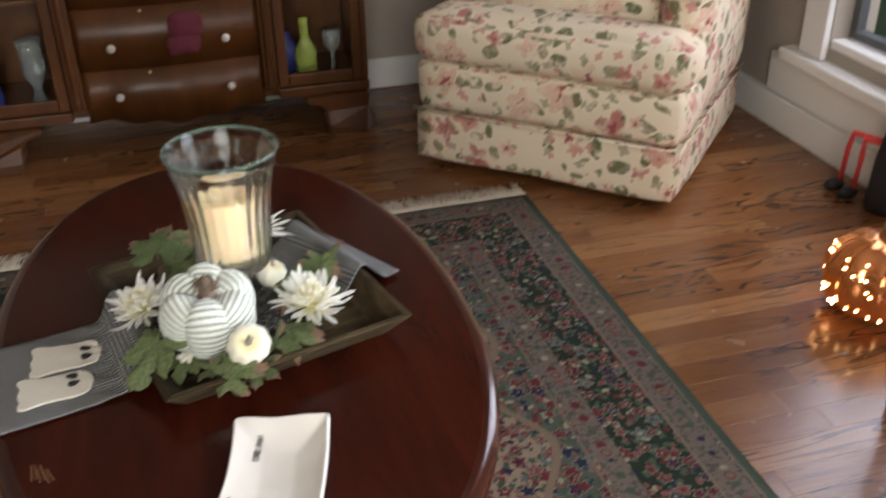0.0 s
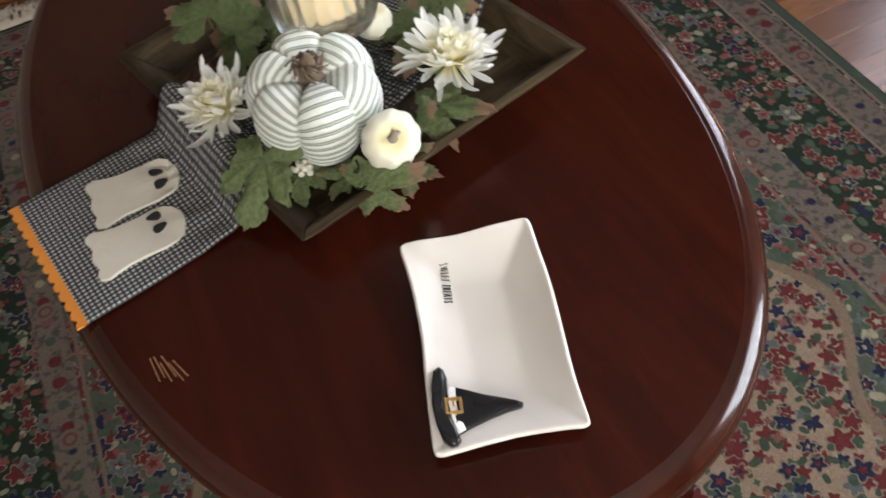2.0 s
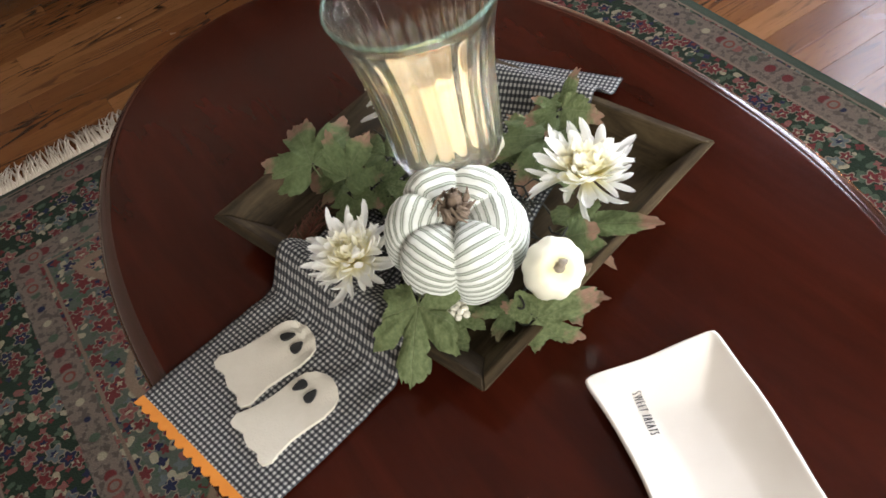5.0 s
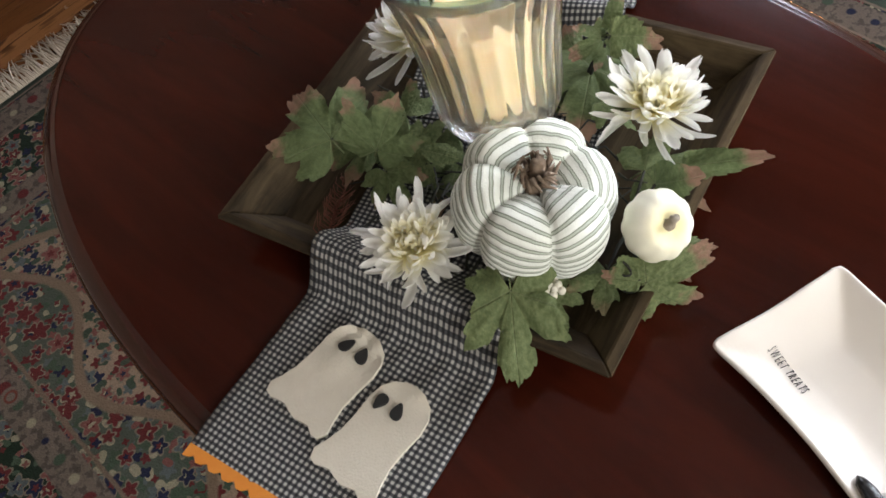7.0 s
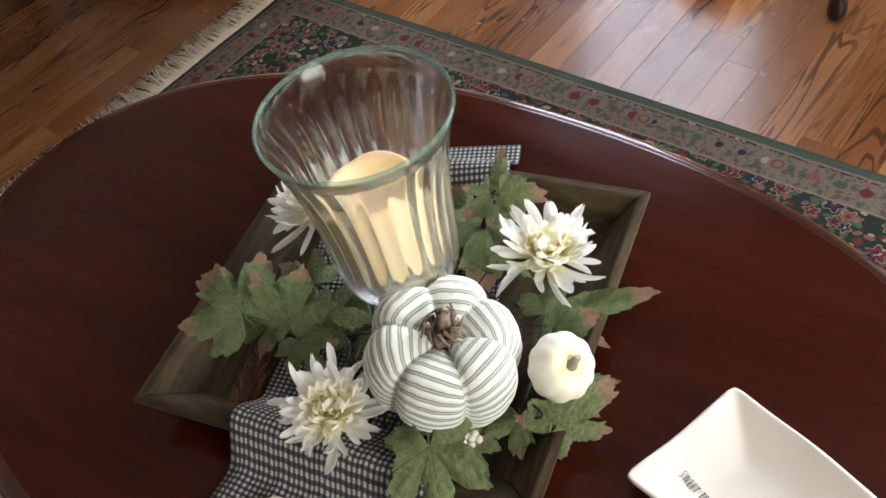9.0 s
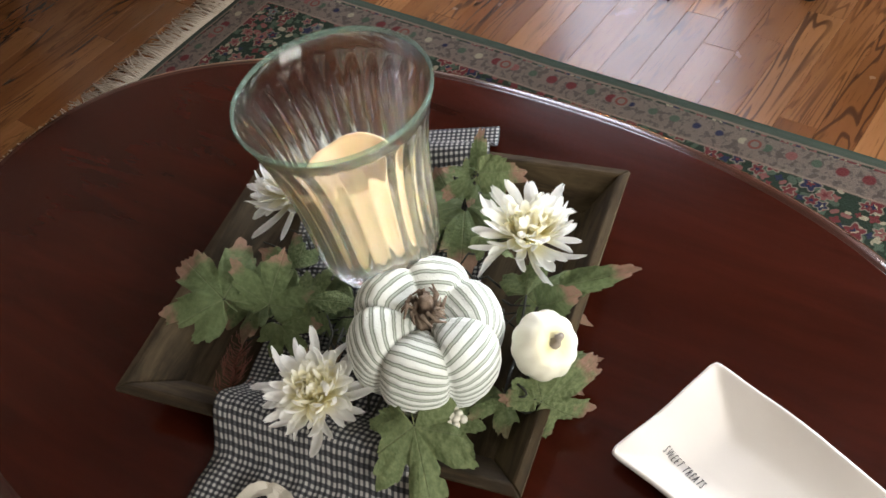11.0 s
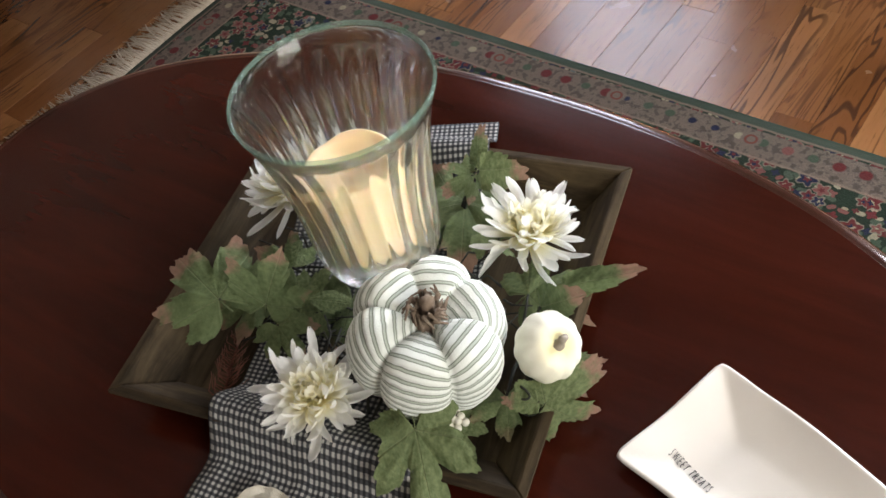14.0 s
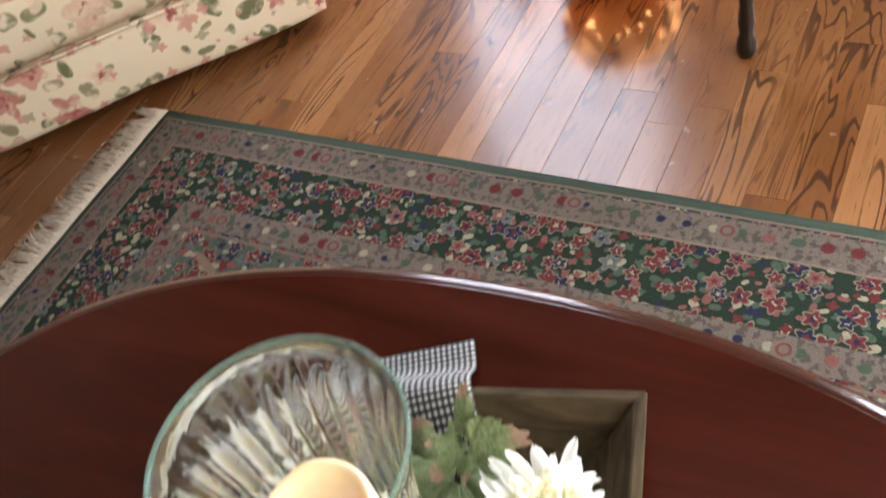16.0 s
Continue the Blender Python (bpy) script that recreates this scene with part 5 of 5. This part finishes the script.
for a, b in (((0, -0.003, 0.172), (CWD, -0.003, 0.172)), ((CWD + 0.002, 0, 0.172), (CWD + 0.002, 0.74, 0.172))):
    add_tube(bm, [a, b], 0.005, 6)
part("piping", uv_box(bm), CHINTZ, chair)
for x in (0.06, CWD - 0.06):
    for y in (0.07, 0.68):
        part("foot", add_lathe(bmesh.new(), [(0.02, 0.0), (0.024, 0.02), (0.026, 0.03)], 12, m=pose(x, y, 0)), DARK_WOOD, chair)

# ---------------------------------------------------------------- display cabinet
cab = thing("display_cabinet", "walnut-stained display cabinet with glazed side doors", "cabinet", m=pose(-0.1125, 1.66, 0))
HW, HD, HB, HT = 0.5775, 0.32, 0.125, 1.15
LI, RI = -0.288, 0.302


def cab_part(name, *b, mat=HUTCH_WOOD, bevel=0.004, label=""):
    return part(name, box(*b, bevel), mat, cab, label, smooth=False)


cab_part("bottom_board", -HW, HW, 0.024, HD, HB, HB + 0.030)
cab_part("base_rail", -HW, LI, -0.010, 0.023, HB, HB + 0.030)
cab_part("base_rail", RI, HW, -0.010, 0.023, HB, HB + 0.030)
cab_part("top_board", -HW - 0.015, HW + 0.015, -0.03, HD, HT, HT + 0.03)
cab_part("side_panel", -HW, -HW + 0.018, 0.004, HD, HB + 0.031, HT - 0.001)
cab_part("side_panel", HW - 0.018, HW, 0.004, HD, HB + 0.031, HT - 0.001)
cab_part("back_panel", -HW + 0.019, HW - 0.019, HD - 0.014, HD - 0.001, HB + 0.031, HT - 0.001, bevel=0)
for x in (LI, RI):
    cab_part("divider", x - 0.009, x + 0.009, 0.012, HD - 0.015, HB + 0.031, HT - 0.001)
for xa, xb in ((-HW + 0.019, LI - 0.010), (RI + 0.010, HW - 0.019)):
    for z in (0.46, 0.78):
        cab_part("shelf", xa, xb, 0.03, HD - 0.015, z, z + 0.012, bevel=0.002)
for x in (LI + 0.022, RI - 0.022):
    bm = bmesh.new()
    add_box(bm, x - 0.020, x + 0.020, -0.014, 0.011, HB + 0.031, HT - 0.001, 0.004)
    add_lathe(bm, [(0.011, HB + 0.04), (0.013, HB + 0.06), (0.010, HB + 0.08), (0.012, 0.6), (0.010, HT - 0.05), (0.013, HT - 0.02)], 14, m=pose(x, -0.014, 0))
    part("pilaster", bm, HUTCH_WOOD, cab, smooth=False)
# bowed centre: two deep drawers, the lower with a shaped apron
CX0, CX1 = LI + 0.043, RI - 0.043


def bowed(x0, x1, z0, z1, bow, thick=0.02, shaped=False):
    bm = bmesh.new()
    K = 28
    front, back = [], []
    for i in range(K + 1):
        t = i / K
        x = x0 + (x1 - x0) * t
        y = -bow * math.sin(math.pi * t)
        zb = z0 - (0.024 * math.sin(math.pi * t) ** 2 + 0.006 * math.cos(t * math.pi * 8)) if shaped else z0
        front.append((bm.verts.new((x, y, zb)), bm.verts.new((x, y, z1))))
        back.append((bm.verts.new((x, y + thick, zb)), bm.verts.new((x, y + thick, z1))))
    for i in range(K):
        bm.faces.new((front[i][0], front[i + 1][0], front[i + 1][1], front[i][1]))
        bm.faces.new((back[i + 1][0], back[i][0], back[i][1], back[i + 1][1]))
        bm.faces.new((front[i][1], front[i + 1][1], back[i + 1][1], back[i][1]))
        bm.faces.new((front[i + 1][0], front[i][0], back[i][0], back[i + 1][0]))
    for i in (0, K):
        bm.faces.new((front[i][0], front[i][1], back[i][1], back[i][0]) if i == 0 else (front[i][0], back[i][0], back[i][1], front[i][1]))
    return bm


def knob(parent, x, y, z, r=0.012):
    bm = add_lathe(bmesh.new(), [(r * 0.45, 0), (r * 0.40, r * 0.5), (r, r * 0.9), (r * 1.05, r * 1.25), (r * 0.7, r * 1.6), (r * 0.1, r * 1.7)], 16, m=Matrix.Translation((x, y, z)) @ pose(0, 0, 0, 90, 0, 0))
    part("knob", bm, KNOB_GLASS, parent, "pressed glass knob")


for z0, z1 in ((HB - 0.006, 0.2645), (0.2665, 0.44), (0.442, 0.62), (0.622, 0.80), (0.802, HT - 0.004)):
    dr = part("drawer_front", bowed(CX0, CX1, z0, z1, 0.016, shaped=z0 < HB), HUTCH_WOOD, cab, "bowed front with a scalloped lower edge" if z0 < HB else "")
    for x in (-0.150, 0.163):
        knob(dr, x, -0.013, 0.190 if z0 < HB else (z0 + z1) / 2 - 0.02)
    part("keyhole_plate", add_lathe(bmesh.new(), [(0.006, 0), (0.005, 0.002)], 10, m=Matrix.Translation((-0.058, -0.0135, z1 - 0.012)) @ pose(0, 0, 0, 90, 0, 0)), BRASS, dr)


def glazed_door(x0, x1):
    door = part("door", box(x0, x0 + 0.030, -0.004, 0.016, HB + 0.033, HT - 0.004, 0.003), HUTCH_WOOD, cab, "glazed wooden door", smooth=False)
    part("stile", box(x1 - 0.030, x1, -0.004, 0.016, HB + 0.033, HT - 0.004, 0.003), HUTCH_WOOD, door, smooth=False)
    for z in (HB + 0.033, 0.62, HT - 0.044):
        part("rail", box(x0 + 0.031, x1 - 0.031, -0.003, 0.015, z, z + 0.036, 0.003), HUTCH_WOOD, door, smooth=False)
    pane = part("pane", box(x0 + 0.030, x1 - 0.030, 0.005, 0.008, HB + 0.069, HT - 0.044), PANE, door, "clear door glass", smooth=False)
    pane.visible_shadow = False


glazed_door(-HW + 0.019, LI - 0.002)
glazed_door(RI + 0.002, HW - 0.019)
for sx in (-1, 1):
    bm = bmesh.new()
    x0 = sx * (HW - 0.005)
    prof = [(-0.03, HB - 0.001), (-0.03, HB - 0.018), (0.010, HB - 0.030), (0.030, 0.075), (0.022, 0.052), (0.034, 0.030), (0.040, 0.002), (0.150, 0.002), (0.172, 0.024), (0.178, 0.045), (0.160, 0.080), (0.165, HB - 0.001)]
    out = [(x0 + sx * (-0.165 + a), z) for a, z in prof]
    if sx < 0:
        out = out[::-1]
    add_prism(bm, out, -0.02, 0.03, pose(0, 0, 0, 90, 0, 0))
    for v in bm.verts:
        if v.co.z < 0.06:
            v.co.y -= 0.012
    bmesh.ops.recalc_face_normals(bm, faces=bm.faces)
    bmesh.ops.bevel(bm, geom=[e for e in bm.edges if e.calc_face_angle(0) > 0.6], offset=0.004, segments=2, affect="EDGES")
    part("bracket_foot", bm, HUTCH_WOOD, cab, "carved bracket foot", smooth=False)
    part("rear_foot", box(x0 - 0.03, x0 + 0.03 - 0.03 * (sx > 0), 0.26, 0.31, 0.0005, HB - 0.001, 0.003), HUTCH_WOOD, cab, smooth=False)

# things inside and on the cabinet
bow = thing("velvet_bow", "dark red velvet bow hanging on a drawer knob", "bow", m=pose(-0.065, 1.633, 0.345))
for a in (-35, 35):
    bm = cushion(-0.035, 0.035, -0.008, 0.004, -0.050, 0.0, 0.004, 0.008, 6)
    bmesh.ops.transform(bm, matrix=pose(0.012 * math.copysign(1, a), -0.002, 0.01, 0, a * 0.4, 0), verts=bm.verts)
    part("ribbon", bm, VELVET, bow)
part("loop", cushion(-0.03, 0.05, -0.012, 0.004, 0.005, 0.07, 0.006, 0.01, 6), VELVET, bow)


def turned(name, x, y, z, prof, mat, label, category):
    ob = link_mesh(name, add_lathe(bmesh.new(), prof, 24, m=None), mat)
    ob.matrix_world = pose(x, y, z)
    return tagged(ob, label, category)


SZ = HB + 0.031
BLUE = mottled("cobalt_glaze", (0.02, 0.025, 0.12), (0.04, 0.05, 0.20), 30, 0.2, 0.05)
GREY_GLASS = Mat("smoky_glass", (0.6, 0.66, 0.66), 0.05, Transmission_Weight=0.85).m
OLIVE_GLASS = Mat("olive_glass", (0.45, 0.52, 0.12), 0.05, Transmission_Weight=0.7).m
bm = bmesh.new()
add_lathe(bm, [(0.030, 0), (0.036, 0.006), (0.030, 0.06), (0.020, 0.11), (0.024, 0.125), (0.012, 0.15), (0.016, 0.165), (0.012, 0.182)], 20)
n0 = len(bm.faces)
add_lathe(bm, [(0.010, -0.02), (0.016, 0.0), (0.010, 0.02)], 12, m=pose(0.012, -0.026, 0.10, 20, 30, 0))
for f in bm.faces:
    f.material_index = 1 if f.calc_center_median().z > 0.12 or f.calc_center_median().z < 0.012 or f.index >= n0 or f.calc_center_median().y < -0.030 else 0
fig = link_mesh("figurine", bm, [BLUE, WHITE_GLAZE])
fig.matrix_world = pose(-0.615, 1.745, SZ)
tagged(fig, "cobalt blue and white porcelain figurine on a shelf", "figurine")
turned("glass_vase", -0.490, 1.76, SZ, [(0.02, 0), (0.026, 0.004), (0.012, 0.03), (0.012, 0.05), (0.034, 0.10), (0.030, 0.15), (0.036, 0.19)], GREY_GLASS, "smoky clear glass vase in the cabinet", "vase")
turned("glass_bottle", 0.290, 1.75, SZ, [(0.026, 0), (0.032, 0.006), (0.034, 0.08), (0.014, 0.12), (0.012, 0.17), (0.016, 0.18)], OLIVE_GLASS, "olive green glass bottle in the cabinet", "bottle")
turned("ginger_jar", 0.235, 1.80, SZ, [(0.024, 0), (0.030, 0.01), (0.042, 0.06), (0.030, 0.10), (0.018, 0.11), (0.020, 0.13)], BLUE, "dark blue glazed jar in the cabinet", "jar")
turned("glass_goblet", 0.375, 1.76, SZ, [(0.024, 0), (0.024, 0.004), (0.005, 0.01), (0.005, 0.06), (0.026, 0.09), (0.028, 0.13)], GREY_GLASS, "small clear glass goblet in the cabinet", "goblet")
turned("china_bowl", -0.57, 1.80, 0.473, [(0.03, 0), (0.035, 0.005), (0.075, 0.05), (0.08, 0.055), (0.07, 0.05), (0.03, 0.01)], WHITE_GLAZE, "white china bowl on the upper shelf", "bowl")

# ---------------------------------------------------------------- copper pumpkin lamp, doll and dark legs
cop = thing("copper_pumpkin_lamp", "ribbed copper glass pumpkin glowing with fairy lights", "lamp", m=pose(1.255, 0.300, 0.0))


def copper_ribs(a, r, z):
    return r * (1 - 0.09 * abs(math.cos(a * 5)) ** 3)


prof = []
for j in range(25):
    b = math.pi * (0.03 + 0.94 * j / 24)
    prof.append((0.112 * math.sin(b) ** 0.75, 0.092 - 0.0905 * math.cos(b)))
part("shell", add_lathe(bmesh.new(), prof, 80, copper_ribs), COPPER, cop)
part("stem", add_tube(bmesh.new(), [(0, 0, 0.176), (0.004, 0, 0.20), (0.018, 0.004, 0.23)], [0.018, 0.012, 0.014], 10), BRASS, cop, "curved metal stem")
rnd = random.Random(77)
for k in range(90):
    zz = rnd.uniform(0.02, 0.165)
    a = rnd.random() * 6.283
    b = math.acos(max(-1, min(1, (0.092 - zz) / 0.0905)))
    r = copper_ribs(a, 0.112 * math.sin(b) ** 0.75, zz) + 0.0015
    bm = bmesh.new()
    bmesh.ops.create_icosphere(bm, subdivisions=1, radius=0.0034, matrix=pose(r * math.cos(a), r * math.sin(a), zz))
    part("fairy_light", bm, FAIRY, cop)

bm = bmesh.new()
RED_CLOTH = mottled("red_cloth", (0.55, 0.03, 0.03), (0.62, 0.06, 0.05), 60, 0.8)
DOLL_BLACK = mottled("black_cloth", (0.01, 0.01, 0.012), (0.02, 0.02, 0.024), 60, 0.7)
for y in (0.015, -0.040):
    add_tube(bm, [(-0.015, y * 0.6 - 0.075, 0.012), (-0.045, y * 0.8, 0.012), (-0.052, y, -0.03), (-0.050, y + 0.008, -0.125)], [0.008, 0.008, 0.0075, 0.007], 8)
n0 = len(bm.faces)
for y in (0.022, -0.033):
    bmesh.ops.create_icosphere(bm, subdivisions=2, radius=1.0, matrix=Matrix.Translation((-0.064, y + 0.004, -0.140)) @ Matrix.Diagonal((0.030, 0.017, 0.019, 1)))
add_lathe(bm, [(0.046, -0.154), (0.050, -0.14), (0.046, -0.02), (0.034, 0.06), (0.024, 0.10), (0.028, 0.12), (0.028, 0.15), (0.016, 0.17), (0.040, 0.175), (0.018, 0.19), (0.003, 0.26)], 16, m=pose(-0.015, -0.115, 0))
for f in bm.faces:
    f.material_index = 0 if f.index < n0 and f.index >= 0 else 1
bm.faces.index_update()
for i, f in enumerate(bm.faces):
    f.material_index = 0 if i < n0 else 1
doll = link_mesh("sitting_doll", bm, [RED_CLOTH, DOLL_BLACK])
doll.matrix_world = pose(X1 - 0.045, 0.805, 0.1545)
tagged(doll, "cloth doll with red legs and black shoes under the window", "doll")


def turned_stool(m, label):
    st = thing("footstool", label, "stool", m=m)
    part("seat", cushion(-0.02, 0.36, -0.36, 0.02, 0.36, 0.42, 0.012, 0.025, 8), DARK_WOOD, st)
    for x in (0.0, 0.34):
        for y in (0.0, -0.34):
            bm = add_lathe(bmesh.new(), [(0.013, 0.0005), (0.017, 0.012), (0.016, 0.03), (0.011, 0.045), (0.014, 0.07), (0.011, 0.10), (0.018, 0.20), (0.014, 0.28), (0.020, 0.30), (0.020, 0.362)], 14, m=pose(x, y, 0))
            part("leg", bm, DARK_WOOD, st)
    return st


turned_stool(pose(1.088, 0.008, 0), "dark turned-leg wooden stool beside the copper pumpkin")
side = thing("side_table", "slender black side table with cabriole legs", "table", m=pose(-1.16, 1.80, 0))
part("top", add_lathe(bmesh.new(), [(0.20, 0.60), (0.205, 0.608), (0.205, 0.618), (0.195, 0.622)], 40), DARK_WOOD, side)
for k in range(3):
    a = radians(-28 + 120 * k)
    c, s = math.cos(a), math.sin(a)
    bm = add_tube(bmesh.new(), [(0.13 * c, 0.13 * s, 0.605), (0.20 * c, 0.20 * s, 0.50), (0.20 * c, 0.20 * s, 0.36), (0.185 * c, 0.185 * s, 0.20), (0.215 * c, 0.215 * s, 0.07), (0.262 * c, 0.262 * s, 0.018), (0.290 * c, 0.290 * s, 0.011)], [0.018, 0.019, 0.015, 0.012, 0.011, 0.016, 0.010], 10)
    part("leg", bm, DARK_WOOD, side)

# ---------------------------------------------------------------- floor strips
SW = 0.0635
rnd = random.Random(5)
STRIPS = {}


def strip_mesh(L):
    """One bevelled strip of length L; alike lengths share their mesh."""
    if L in STRIPS:
        return STRIPS[L]
    bm = bmesh.new()
    e = 0.0005
    lo = [bm.verts.new(p) for p in ((0, 0, -0.0105), (L, 0, -0.0105), (L, SW, -0.0105), (0, SW, -0.0105))]
    mid = [bm.verts.new(p) for p in ((0.0001, 0.0001, -e), (L - 0.0001, 0.0001, -e), (L - 0.0001, SW - 0.0001, -e), (0.0001, SW - 0.0001, -e))]
    hi = [bm.verts.new(p) for p in ((e, e, 0), (L - e, e, 0), (L - e, SW - e, 0), (e, SW - e, 0))]
    for a, b in ((lo, mid), (mid, hi)):
        for i in range(4):
            bm.faces.new((a[i], a[(i + 1) % 4], b[(i + 1) % 4], b[i]))
    bm.faces.new(hi)
    me = bpy.data.meshes.new("floor_strip")
    bm.to_mesh(me)
    bm.free()
    me.materials.append(OAK)
    STRIPS[L] = me
    return me


rest = []
y = Y0
while y < Y1 - SW * 0.5:
    x = X0 + 0.001
    while x < X1 - 0.02:
        L = rnd.choice((0.42, 0.62, 0.85)) if x > X0 + 0.1 else rnd.choice((0.12, 0.24, 0.36, 0.48, 0.62))
        if x + L > X1 - 0.08:
            L = round(X1 - 0.001 - x, 3)
        hidden = -0.72 < x and x + L < 0.72 and y < 1.0 and y > -1.3
        near = x + L > -1.25 and y > -0.75 and not hidden
        if near:
            ob = new("floor_strip", strip_mesh(L))
            ob.parent = floor
            ob.location = (x, y, 0)
        elif not hidden:
            rest.append((x, x + L, y, y + SW))
        x += L
    y += SW
bm = bmesh.new()
for x0, x1, y0, y1 in rest:
    vs = [bm.verts.new(p) for p in ((x0 + 0.0006, y0 + 0.0006, 0), (x1 - 0.0006, y0 + 0.0006, 0), (x1 - 0.0006, y1 - 0.0006, 0), (x0 + 0.0006, y1 - 0.0006, 0))]
    bm.faces.new(vs)
tagged(part("far_floor_strips", bm, OAK, floor, smooth=False), kind="stuff")
